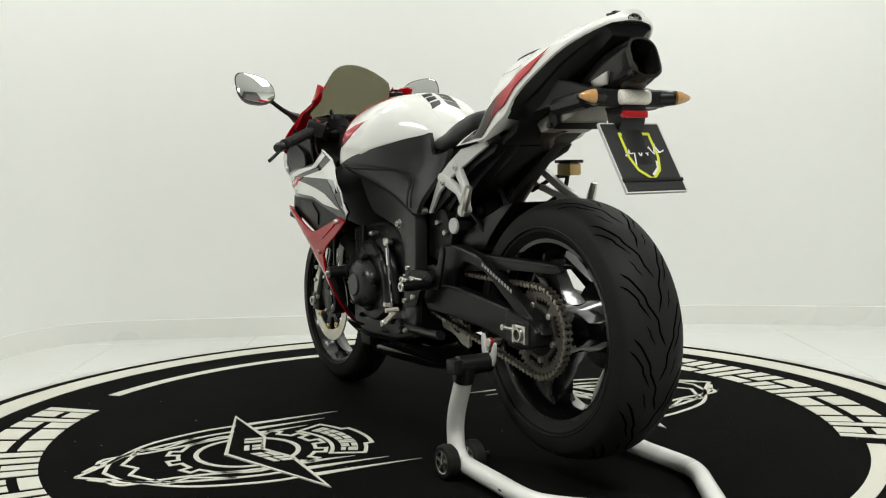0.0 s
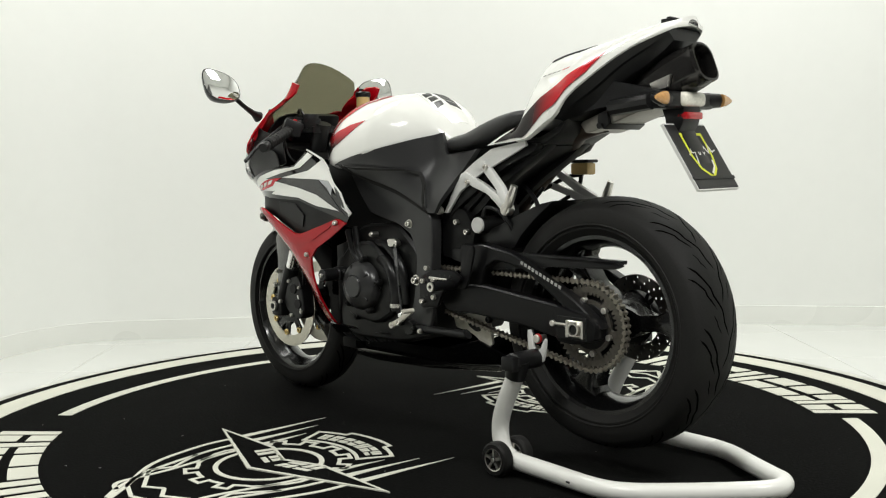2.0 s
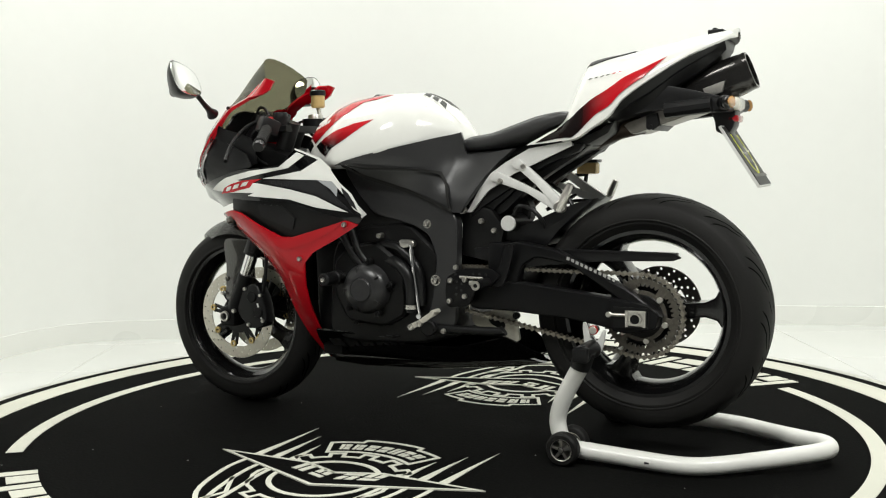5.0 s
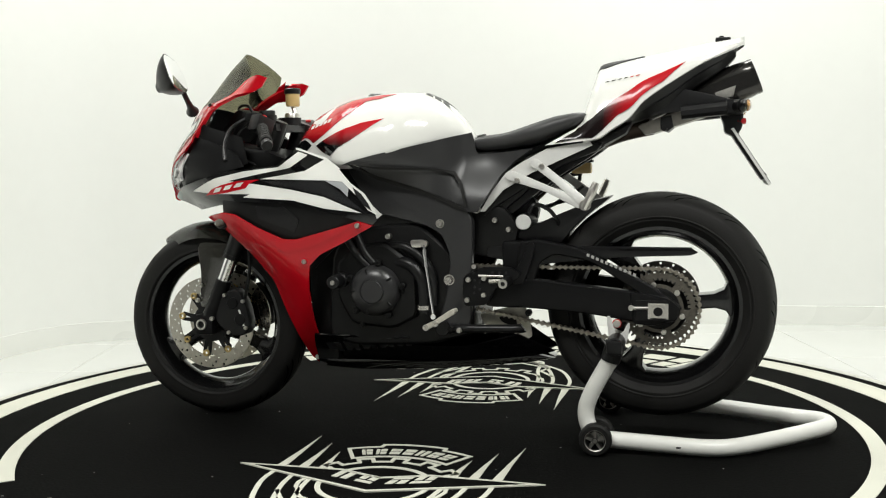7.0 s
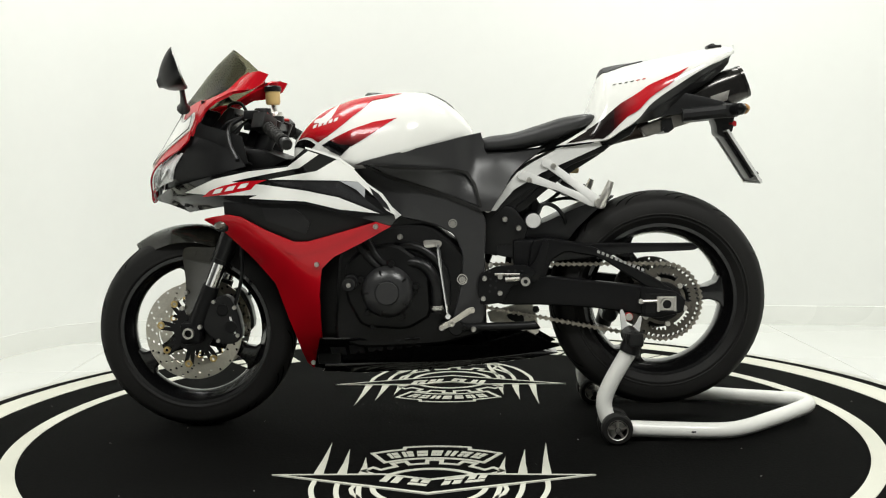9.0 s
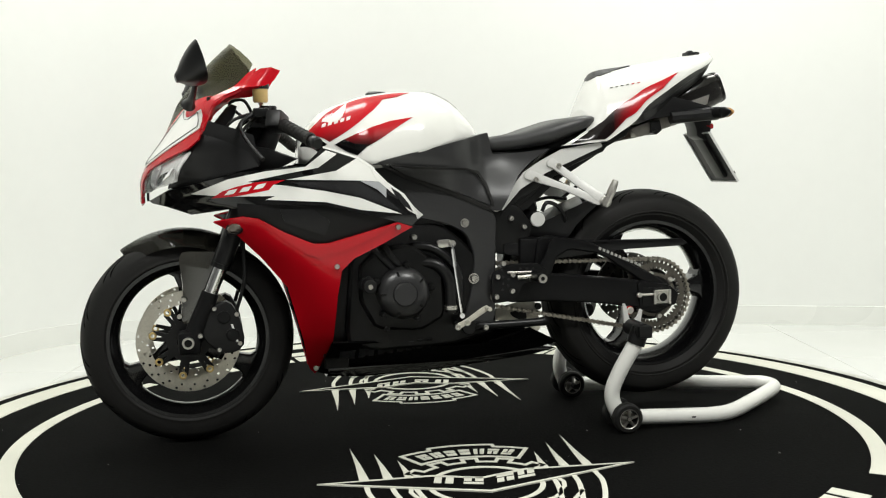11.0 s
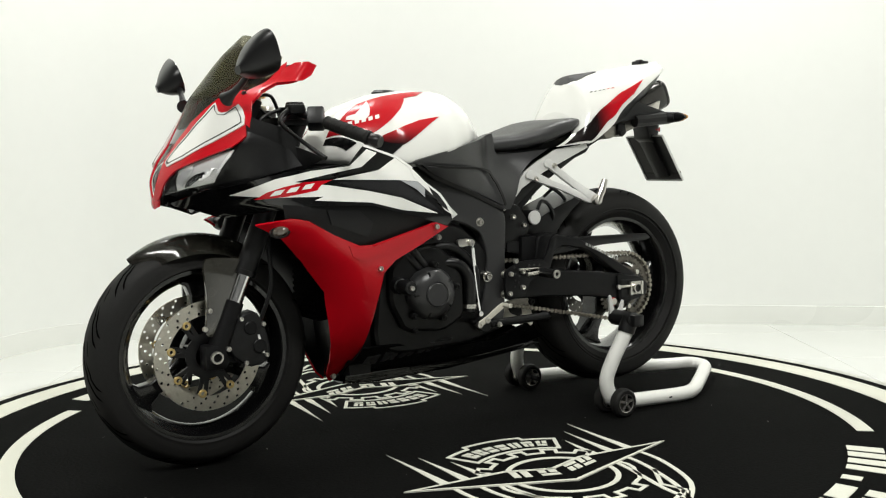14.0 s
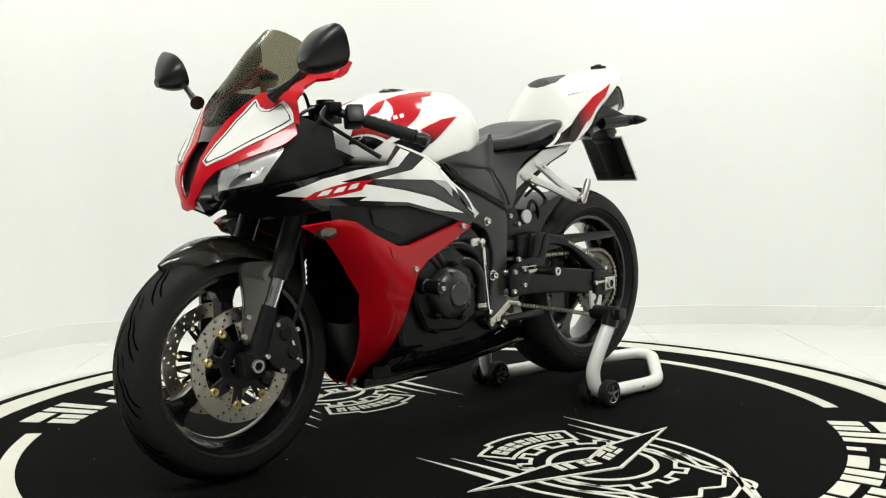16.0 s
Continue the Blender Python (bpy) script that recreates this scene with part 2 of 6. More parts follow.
def loft(sections, closed_ends=True):
    """Joins rings of points, each with the same count."""
    bm = bmesh.new()
    rings = [[bm.verts.new(p) for p in ring] for ring in sections]
    for u, v in zip(rings, rings[1:]):
        for k in range(len(u)):
            bm.faces.new((u[k], u[(k + 1) % len(u)], v[(k + 1) % len(u)], v[k]))
    if closed_ends:
        bm.faces.new(rings[0][::-1])
        bm.faces.new(rings[-1])
    bmesh.ops.remove_doubles(bm, verts=bm.verts[:], dist=1e-6)
    return bm


def thing(name, label, category, m=None, group=""):
    ob = new(name)
    tagged(ob, label, category, group)
    if m is not None:
        ob.matrix_world = m
    return ob


# ---- room ----
FLOOR_Z = -.06
WALL_LINE = [(-2.75, -.7), (-2.02, 1.4), (-1.98, 1.5), (-1.94, 1.62), (-1.885, 1.74), (-1.80, 1.85), (-1.70, 1.915), (-1.58, 1.945), (-.68, 2.005), (.4, 2.075), (1.34, 2.135), (2.21, 1.965), (3.4, 1.72), (3.55, -.7)]


def wall_strip(line, z0, z1, thick):
    bm = bmesh.new()
    cols = []
    for i, (x, y) in enumerate(line):
        a = Vector(line[max(i - 1, 0)])
        b = Vector(line[min(i + 1, len(line) - 1)])
        d = (b - a).normalized()
        nx, ny = -d.y, d.x
        cols.append([bm.verts.new((x + nx * o, y + ny * o, z)) for o, z in ((0, z0), (0, z1), (thick, z1), (thick, z0))])
    for u, v in zip(cols, cols[1:]):
        for k in range(4):
            bm.faces.new((u[k], u[(k + 1) % 4], v[(k + 1) % 4], v[k]))
    bm.faces.new(cols[0])
    bm.faces.new(cols[-1][::-1])
    return bm


tagged(part("wall_north", wall_strip(WALL_LINE, FLOOR_Z, CEILING, .12), WALL, smooth=50), "smooth white painted showroom wall with rounded corner", "wall", kind="structure")
# South, west and east walls are unseen, added grey to darken reflections.
tagged(part("wall_south", box(-4.2, 4.2, -4.75, -4.6, FLOOR_Z, CEILING), UNSEEN_WALL), "unseen mid-grey wall added to darken reflections", "wall", kind="structure")
tagged(part("wall_west", wall_strip([(-4.0, -4.6), (-2.752, -.702)], FLOOR_Z, CEILING, .12), UNSEEN_WALL), "unseen mid-grey wall added to darken reflections", "wall", kind="structure")
tagged(part("wall_east", wall_strip([(3.552, -.702), (3.9, -4.6)], FLOOR_Z, CEILING, .12), UNSEEN_WALL), "unseen mid-grey wall added to darken reflections", "wall", kind="structure")
tagged(part("ceiling", box(-4.4, 4.4, -4.8, 2.6, CEILING, CEILING + .1), WALL), "plain white ceiling", "ceiling", kind="structure")
skirt = wall_strip([(x * .9985, y - .014) for x, y in WALL_LINE[:-1]], FLOOR_Z, FLOOR_Z + .095, .02)
tagged(part("baseboard", skirt, SKIRT, smooth=50), "white tile skirting along the wall", "skirting", kind="structure")
floor_slab = tagged(part("floor", box(-4.4, 4.4, -4.8, 2.6, FLOOR_Z - .15, FLOOR_Z - .003), GROUT), "white glazed floor tiles with thin grey joints", "floor", kind="structure")


# Frame of an assumed fixture, added round each unseen lamp.
def ceiling_light(x, y, sx, sy):
    light = thing("ceiling_light", "assumed ceiling light panel with white frame, out of view", "ceiling light", pose(x, y, CEILING), "ceiling lights")
    a, b = sx / 2 + .03, sy / 2 + .03
    bars = joined(box(-a, a, -b, -b + .03, -.05, 0), box(-a, a, b - .03, b, -.05, 0), box(-a, -a + .03, -b + .03, b - .03, -.05, 0), box(a - .03, a, -b + .03, b - .03, -.05, 0))
    part("frame", bars, LAMP_FRAME, light)


for lx, ly, sx, sy, _ in LAMPS:
    ceiling_light(lx, ly, sx, sy)

# ---- turntable ----
turntable = thing("turntable", "round turntable covered with black printed carpet", "turntable")
part("platform", revolve([(0, FLOOR_Z), (1.6, FLOOR_Z), (1.61, -.05), (1.61, -.012), (1.6, -.004), (1.5575, -.004), (1.5575, -.02), (0, -.02)], 160, axis="Z"), EDGE, turntable, "scuffed off-white platform edge")
carpet = part("carpet", revolve([(0, -.02), (1.557, -.02), (1.557, -.001), (1.555, 0), (0, 0)], 160, axis="Z"), CARPET, turntable, "black needle-felt carpet with specks of lint")


def ring_band(r0, r1, a0, a1, z0, z1, n):
    bm = bmesh.new()
    cols = []
    for i in range(n + 1):
        a = math.radians(a0 + (a1 - a0) * i / n)
        cols.append([bm.verts.new((r * math.cos(a), r * math.sin(a), z)) for r, z in ((r0, z0), (r0, z1), (r1, z1), (r1, z0))])
    for u, v in zip(cols, cols[1:]):
        for k in range(4):
            bm.faces.new((u[k], u[(k + 1) % 4], v[(k + 1) % 4], v[k]))
    if a1 - a0 < 359:
        bm.faces.new(cols[0])
        bm.faces.new(cols[-1][::-1])
    else:
        bmesh.ops.remove_doubles(bm, verts=bm.verts[:], dist=1e-5)
    return bm


PZ0, PZ1 = -.002, .0015
part("wide_ring", ring_band(1.408, 1.510, 0, 360, PZ0, PZ1, 160), PALE, carpet, "wide pale printed ring")
part("thin_ring", ring_band(1.193, 1.239, -38.2, 47.5, PZ0, PZ1, 50), PALE, carpet, "thin pale printed arc")
part("thin_ring", ring_band(1.193, 1.239, 139.5, 221.2, PZ0, PZ1, 50), PALE, carpet, "thin pale printed arc")


def slab(pts, z0=PZ0, z1=PZ1):
    bm = bmesh.new()
    a = [bm.verts.new((x, y, z1)) for x, y in pts]
    b = [bm.verts.new((x, y, z0)) for x, y in pts]
    f = bm.faces.new(a)
    n = len(a)
    for i in range(n):
        bm.faces.new((a[i], b[i], b[(i + 1) % n], a[(i + 1) % n]))
    bmesh.ops.triangulate(bm, faces=[f])
    return bm


def stroke(pts, w, closed=False, taper=False):
    """A printed line of width w."""
    pts = [Vector(p) for p in pts]
    n = len(pts)
    left, right = [], []
    for i, p in enumerate(pts):
        a = pts[(i - 1) % n] if closed else pts[max(i - 1, 0)]
        b = pts[(i + 1) % n] if closed else pts[min(i + 1, n - 1)]
        u, v = (p - a), (b - p)
        u = u.normalized() if u.length > 1e-9 else v.normalized()
        v = v.normalized() if v.length > 1e-9 else u
        t = (u + v).normalized()
        m = Vector((-t.y, t.x)) / max(.35, t.dot(u))
        h = w / 2 * ((i / (n - 1)) if taper else 1)
        left.append(p + m * h)
        right.append(p - m * h)
    bm = bmesh.new()
    cols = [[bm.verts.new((q.x, q.y, z)) for q, z in ((l, PZ0), (l, PZ1), (r, PZ1), (r, PZ0))] for l, r in zip(left, right)]
    pairs = list(zip(cols, cols[1:])) + ([(cols[-1], cols[0])] if closed else [])
    for u, v in pairs:
        for k in range(4):
            bm.faces.new((u[k], u[(k + 1) % 4], v[(k + 1) % 4], v[k]))
    if not closed:
        bm.faces.new(cols[0])
        bm.faces.new(cols[-1][::-1])
    bmesh.ops.remove_doubles(bm, verts=bm.verts[:], dist=1e-6)
    return bm


def glyph_bars(kind, place):
    """Slanted printed bars in a unit square, bent into place."""
    sets = (
        [[(0, 0), (.30, 0), (.38, 1), (.08, 1)], [(.44, .56), (.97, .56), (1, 1), (.47, 1)], [(.40, 0), (.94, 0), (.97, .42), (.43, .42)]],
        [[(0, 0), (.95, 0), (.97, .40), (.03, .40)], [(.05, .56), (.98, .56), (1, 1), (.08, 1)]],
        [[(0, 0), (.36, 0), (.43, 1), (.08, 1)], [(.54, 0), (.92, 0), (1, 1), (.62, 1)]],
        [[(0, 0), (.94, 0), (.96, .28), (.02, .28)], [(.04, .42), (.40, .42), (.45, 1), (.08, 1)], [(.56, .42), (.96, .42), (1, 1), (.61, 1)]],
        [[(.02, .64), (.96, .64), (1, 1), (.05, 1)], [(0, 0), (.38, 0), (.41, .50), (.03, .50)], [(.52, 0), (.92, 0), (.95, .50), (.55, .50)]],
        [[(.30, 0), (.60, 0), (.64, .26), (.34, .26)]],
    )
    out = []
    for quad in sets[kind]:
        pts = []
        for (ax, ay), (bx, by) in zip(quad, quad[1:] + quad[:1]):
            for k in range(3):
                pts.append(place(ax + (bx - ax) * k / 3, ay + (by - ay) * k / 3))
        out.append(slab(pts))
    return joined(*out)


def rim_place(start, width):
    def put(u, v):
        a = math.radians(start + width * (.03 + .90 * u) + 1.4 * v)
        r = 1.322 - .185 * v
        return (r * math.cos(a), r * math.sin(a))
    return put


for turn in (0, 180):
    for i, kind in enumerate((0, 0, 1, 1, 2, 4, 3, 2, 3, 4, 3, 5, 2, 4)):
        # the tops of the marks point to the middle
        base = rim_place(49.3 + i * 6.01 + turn, 6.01)
        part("printed_mark", glyph_bars(kind, lambda u, v, base=base: base(u, 1 - v)), PALE, carpet, "pale slanted printed mark")


def emblem():
    """Pale shield emblem with a gear ring, a banner and a split bar."""
    s = []
    c, w = Vector((0, -.605)), .011
    for k in (-1, 1):
        for i, (x, top, low, tipx) in enumerate(((.30, -.22, -1.055, 0), (.24, -.289, -1.03, .035), (.186, -.364, -.99, .075))):
            s.append(stroke([(k * x, top), (k * (x - .008), (top - .535) / 2), (k * (x - .012), -.52)], .026, taper=True))
            line = smooth_line([(k * (x - .012), -.55, 0), (k * (x - .02), -.66, 0), (k * (x * .72), -.83, 0), (k * (tipx + x * .28), -.96, 0), (k * tipx, low, 0)], 5)
            s.append(stroke([(p.x, p.y) for p in line], .013))
        s.append(stroke([(k * .215, -.70), (k * .15, -.80), (k * .17, -.86), (k * .05, -.93), (0, -.90)], w))
        s.append(stroke([(k * .17, -.87), (k * .09, -.955), (0, -.985)], w))
    ring = [(c.x + .138 * math.cos(a), c.y + .138 * math.sin(a)) for a in (2 * math.pi * k / 60 for k in range(60))]
    s.append(stroke(ring, .014, closed=True))
    gear = []
    for k in range(14):
        for da, r in ((-.42, .185), (-.22, .185), (-.2, .215), (.2, .215), (.22, .185), (.42, .185)):
            a = 2 * math.pi * (k + da) / 14 + math.pi / 2
            if k in (4, 5, 9, 10) and abs(da) < .3:
                r = .19
            gear.append((c.x + r * math.cos(a), c.y + r * math.sin(a)))
    s.append(stroke(gear, w, closed=True))

    def arc(r, a0, a1, n):
        return [(c.x + r * math.sin(math.radians(a0 + (a1 - a0) * i / n)), c.y + r * math.cos(math.radians(a0 + (a1 - a0) * i / n))) for i in range(n + 1)]
    s.append(stroke(arc(.325, -32, -16, 3) + arc(.345, -15, 15, 6) + arc(.325, 16, 32, 3) + arc(.232, 34, -34, 12), w, closed=True))
    for i in range(7):
        def put(u, v, i=i):
            a = math.radians(-27.5 + 8.0 * (i + .08 + .8 * u))
            r = .256 + .046 * v
            return (c.x + r * math.sin(a), c.y + r * math.cos(a))
        s.append(glyph_bars((0, 0, 1, 1, 2, 4, 3)[i], put))
    return joined(*s)


def emblem_bar():
    s = [stroke([(-.39, -.524), (-.12, -.519), (0, -.562), (.12, -.517), (.395, -.524), (0, -.665)], .011, closed=True)]
    for i, x in enumerate((-.125, -.055, .028, .085)):
        def put(u, v, x=x):
            px = x + .05 * u + .008 * v
            return (px, -.578 - (.05 - abs(px) * .42) * .75 + .055 * v)
        s.append(glyph_bars((2, 3, 4, 3)[i], put))
    return joined(*s)


def bar_backing():
    bm = slab([(-.36, -.527), (-.12, -.523), (0, -.565), (.12, -.521), (.36, -.527), (0, -.66)], -.001, .0024)
    return bm


for turn in (0, 180):
    spin = pose(0, 0, 0, 0, 0, turn)
    part("printed_emblem", moved(emblem(), spin), PALE, carpet, "pale shield emblem with gear and banner")
    part("emblem_bar_ground", moved(bar_backing(), spin), CARPET, carpet)
    part("emblem_bar", moved(emblem_bar(), spin @ pose(0, 0, .002)), PALE, carpet, "pale outlined bar across the emblem")

# ---- paddock stand ----
BIKE = pose(0, .004, 0, 0, 0, 2.6)
stand = thing("paddock_stand", "white tubular paddock stand lifting the rear wheel", "paddock stand", BIKE)
ST = .0225
frame_pts = [(.50, -.235, .037), (.64, -.235, .030), (.77, -.237, .026), (.845, -.214, .027), (.94, -.148, .032), (1.03, -.082, .039), (1.08, -.042, .044), (1.097, 0, .044)]
frame_pts = frame_pts + [(x, -y, z) for x, y, z in frame_pts[-2::-1]]
part("base_frame", tube(frame_pts, ST, 16, 5), STAND, stand, "bent white tube frame")
for s in (-1, 1):
    part("upright", tube([(.50, s * .235, .039), (.468, s * .233, .056), (.453, s * .230, .108), (.473, s * .236, .17), (.526, s * .245, .265)], ST, 16, 6), STAND, stand, "white bent upright tube")
    part("sleeve", tube([(.519, s * .244, .252), (.530, s * .246, .283), (.535, s * .247, .298)], .0265, 16, 3), MATTE, stand, "black rubber sleeve")
    part("cradle_pin", joined(moved(revolve([(0, -.05), (.02, -.05), (.024, -.045), (.024, .045), (.02, .05), (0, .05)], 20), pose(.532, s * .222, .292)), box(.513, .553, s * .276 - .014, s * .276 + .014, .274, .310, .006)), MATTE, stand, "black hook holder")
    part("hook", prism(rounded([(.512, .29), (.505, .36), (.516, .362), (.528, .31), (.548, .315), (.562, .345), (.568, .34), (.560, .29), (.545, .275)], .25, 1), s * .180 - .004, s * .180 + .004, .001), SILVER, stand, "silver V-shaped hook")
    for dy in (.272, .197):
        wheel = part("wheel", moved(revolve([(.024, -.016), (.038, -.016), (.0430, -.011), (.0443, 0), (.0430, .011), (.038, .016), (.024, .016)], 32, closed=True), pose(.482, s * dy, .0445)), RUBBER, stand, "small black rubber wheel")
        hub = [revolve([(.0245, -.015), (.0285, -.0172), (.0285, .0172), (.0245, .015)], 28, closed=True), revolve([(0, -.019), (.006, -.019), (.008, -.015), (.008, .015), (.006, .019), (0, .019)], 16)]
        for k in range(5):
            a = 2 * math.pi * k / 5
            hub.append(moved(box(-.0035, .0035, -.0165, .0165, .005, .0255), pose(0, 0, 0, 0, math.degrees(a), 0)))
        part("hub", moved(joined(*hub), pose(.482, s * dy, .0445)), STEEL, wheel, "five-spoke grey hub")
part("cross_bar", tube([(.482, -.29, .0445), (.482, -.15, .0445)], .008, 10), MATTE, stand)
part("cross_bar", tube([(.482, .29, .0445), (.482, .15, .0445)], .008, 10), MATTE, stand)
part("sticker", joined(box(.69, .72, -.2592, -.2582, .026, .031)), GREYPRINT, stand, "tiny dark printed bar")

# ---- motorcycle ----
motorcycle = thing("motorcycle", "white, red and black sport motorcycle raised on a stand", "motorcycle", BIKE)
M = motorcycle
def curve(v, keys):
    """Smooth value at v through a few (place, value) keys."""
    if v <= keys[0][0]:
        return keys[0][1]
    if v >= keys[-1][0]:
        return keys[-1][1]
    i = 0
    while keys[i + 1][0] < v:
        i += 1

    def slope(k):
        if k == 0 or k == len(keys) - 1:
            a, b = keys[max(k - 1, 0)], keys[min(k + 1, len(keys) - 1)]
            return (b[1] - a[1]) / (b[0] - a[0])
        d0 = (keys[k][1] - keys[k - 1][1]) / (keys[k][0] - keys[k - 1][0])
        d1 = (keys[k + 1][1] - keys[k][1]) / (keys[k + 1][0] - keys[k][0])
        return 0 if d0 * d1 <= 0 else 2 * d0 * d1 / (d0 + d1)
    (a, p), (b, q) = keys[i], keys[i + 1]
    w = b - a
    f = (v - a) / w
    return p * (1 + 2 * f) * (1 - f) ** 2 + slope(i) * w * f * (1 - f) ** 2 + q * f * f * (3 - 2 * f) + slope(i + 1) * w * f * f * (f - 1)


NOSE_X = ((.66, -.83), (.69, -.846), (.735, -.847), (.785, -.831), (.84, -.795), (.896, -.763), (.95, -.741), (1.0, -.705), (1.064, -.653), (1.12, -.593))
NOSE_W = ((.66, .10), (.69, .12), (.735, .17), (.785, .21), (.84, .226), (.896, .205), (.95, .17), (1.0, .150), (1.064, .112), (1.12, .068))
NOSE_L = ((.66, .1), (.735, .10), (.785, .105), (.84, .11), (.896, .10), (.95, .10), (1.0, .15), (1.04, .145), (1.064, .12), (1.12, .035))
SIDE_W = ((.15, .012), (.184, .032), (.22, .075), (.26, .125), (.32, .175), (.4, .214), (.5, .238), (.6, .249), (.65, .254), (.72, .246), (.8, .224), (.9, .192))
COVER_W = ((-.25, .214), (-.16, .212), (-.05, .190), (.05, .145), (.11, .098), (.16, .092), (.3, .135))
RED_EDGE = ((.18, -.385), (.3, -.415), (.4, -.445), (.5, -.51), (.58, -.60), (.64, -.67))
TANK_TOP = ((-.412, .861), (-.35, .93), (-.29, .957), (-.22, .979), (-.12, .99), (-.05, .989), (.01, .968), (.068, .923), (.1, .881), (.112, .856))
TANK_LOW = ((-.412, .80), (-.228, .783), (-.05, .824), (.05, .846), (.112, .848))
TANK_W = ((-.412, .09), (-.34, .15), (-.22, .214), (-.1, .212), (0, .168), (.06, .112), (.112, .055))
TAIL_TOP = ((.42, .90), (.436, .925), (.462, 1.005), (.483, 1.046), (.576, 1.062), (.708, 1.085), (.78, 1.098), (.845, 1.105), (.866, 1.102))
TAIL_LOW = ((.336, .824), (.471, .838), (.519, .865), (.566, .896), (.6, .935), (.677, .988), (.756, 1.035), (.82, 1.066), (.866, 1.090))
TAIL_W = ((.34, .142), (.5, .148), (.62, .14), (.72, .125), (.79, .105), (.83, .084), (.855, .058), (.866, .02))


def nose(s, z):
    """A point on the front cowl and screen; s runs from -1 (left edge) to 1."""
    return (curve(z, NOSE_X) + curve(z, NOSE_L) * s * s, curve(z, NOSE_W) * s, z)


def side_y(x, z):
    w, n = curve(z, SIDE_W), curve(z, NOSE_W)
    x0, run = curve(z, NOSE_X), curve(z, NOSE_L)
    if z < .66:
        n, x0, run = NOSE_W[0][1], NOSE_X[0][1], NOSE_L[0][1]
    f = min(1, max(0, (x - x0 - run) / .3))
    f = f * (2 - f)
    return (n + (w - n) * f) * min(1, max(0, (x - x0) / run)) ** .5


def cover_y(x, z):
    f = min(1, max(0, (z - .66) / .15))
    return .152 + (curve(x, COVER_W) - .152) * f * f * (3 - 2 * f)


def red_y(x, z):
    f = min(1, max(0, (x - curve(z, RED_EDGE)) / .15))
    return curve(z, SIDE_W) * (.70 + .30 * f * (2 - f))


def dome(f, p):
    return (1 - min(1, max(0, f)) ** p) ** (1 / p)


def on_side(out=0.0, fn=side_y):
    return lambda x, z: (x, -(fn(x, z) + out), z)


# ---- wheels ----
REAR, FRONT = (.641, 0, .373), (-.733, 0, .296)


CROWN = ((0, 0), (.16, .0006), (.4, .004), (.68, .012), (.88, .024), (.984, .040), (1, .058))


def tyre(R, w):
    """Round crown, ribbed sidewalls and beads."""
    wall = [(R - .064, .499), (R - .066, .508), (R - .068, .508), (R - .070, .497), (.248, .474), (.244, .480), (.241, .478), (.238, .460), (.226, .42), (.219, .37)]
    prof = [(r, -y * w) for r, y in wall[::-1]]
    prof += [(R - curve(abs(k) / 20, CROWN), w / 2 * k / 20) for k in range(-20, 21)]
    prof += [(r, y * w) for r, y in wall] + [(.215, .3 * w), (.215, -.3 * w)]
    return revolve(prof, 128, closed=True)


def tread(R, w, n):
    """Long zigzag strips, groove shade painted flat, that sweep from the crown to the shoulders, alternating on both
    flanks.
    """
    bms = []

    def at(a, y):
        r = R + .0005 - curve(min(1, abs(y) / (w / 2)), CROWN)
        return Vector((r * math.cos(a), y, r * math.sin(a)))
    sweep = (([(0, -.03), (.10, .05), (.19, .06), (.30, .17), (.36, .185), (.50, .31), (.56, .39)], .0025), ([(.20, .16), (.31, .27), (.35, .28), (.43, .37), (.47, .43)], .0021), ([(.02, .12), (.08, .18), (.11, .185), (.16, .23)], .0014))
    for k in range(n):
        for s, off in ((-1, 0), (1, .5)):
            a0 = 2 * math.pi * (k + off) / n
            for pts, gw in sweep:
                bm = bmesh.new()
                dense, rows = [], []
                for (a, y), (b, z) in zip(pts, pts[1:]):
                    dense += [Vector((a + (b - a) * i / 6, y + (z - y) * i / 6)) for i in range(6)]
                dense.append(Vector(pts[-1]))
                for i, p in enumerate(dense):
                    d = dense[min(i + 1, len(dense) - 1)] - dense[max(i - 1, 0)]
                    d = Vector((d.x * R, d.y * w)).normalized()
                    g = gw * min(1, (i + .6) / 4, (len(dense) - i - .4) / 4)
                    rows.append([bm.verts.new(at(a0 + p.x - e * g * d.y / R, s * (p.y * w + e * g * d.x))) for e in (-1, 0, 1)])
                for u, v in zip(rows, rows[1:]):
                    bm.faces.new((u[0], u[1], v[1], v[0]))
                    bm.faces.new((u[1], u[2], v[2], v[1]))
                bms.append(bm)
    return joined(*bms)


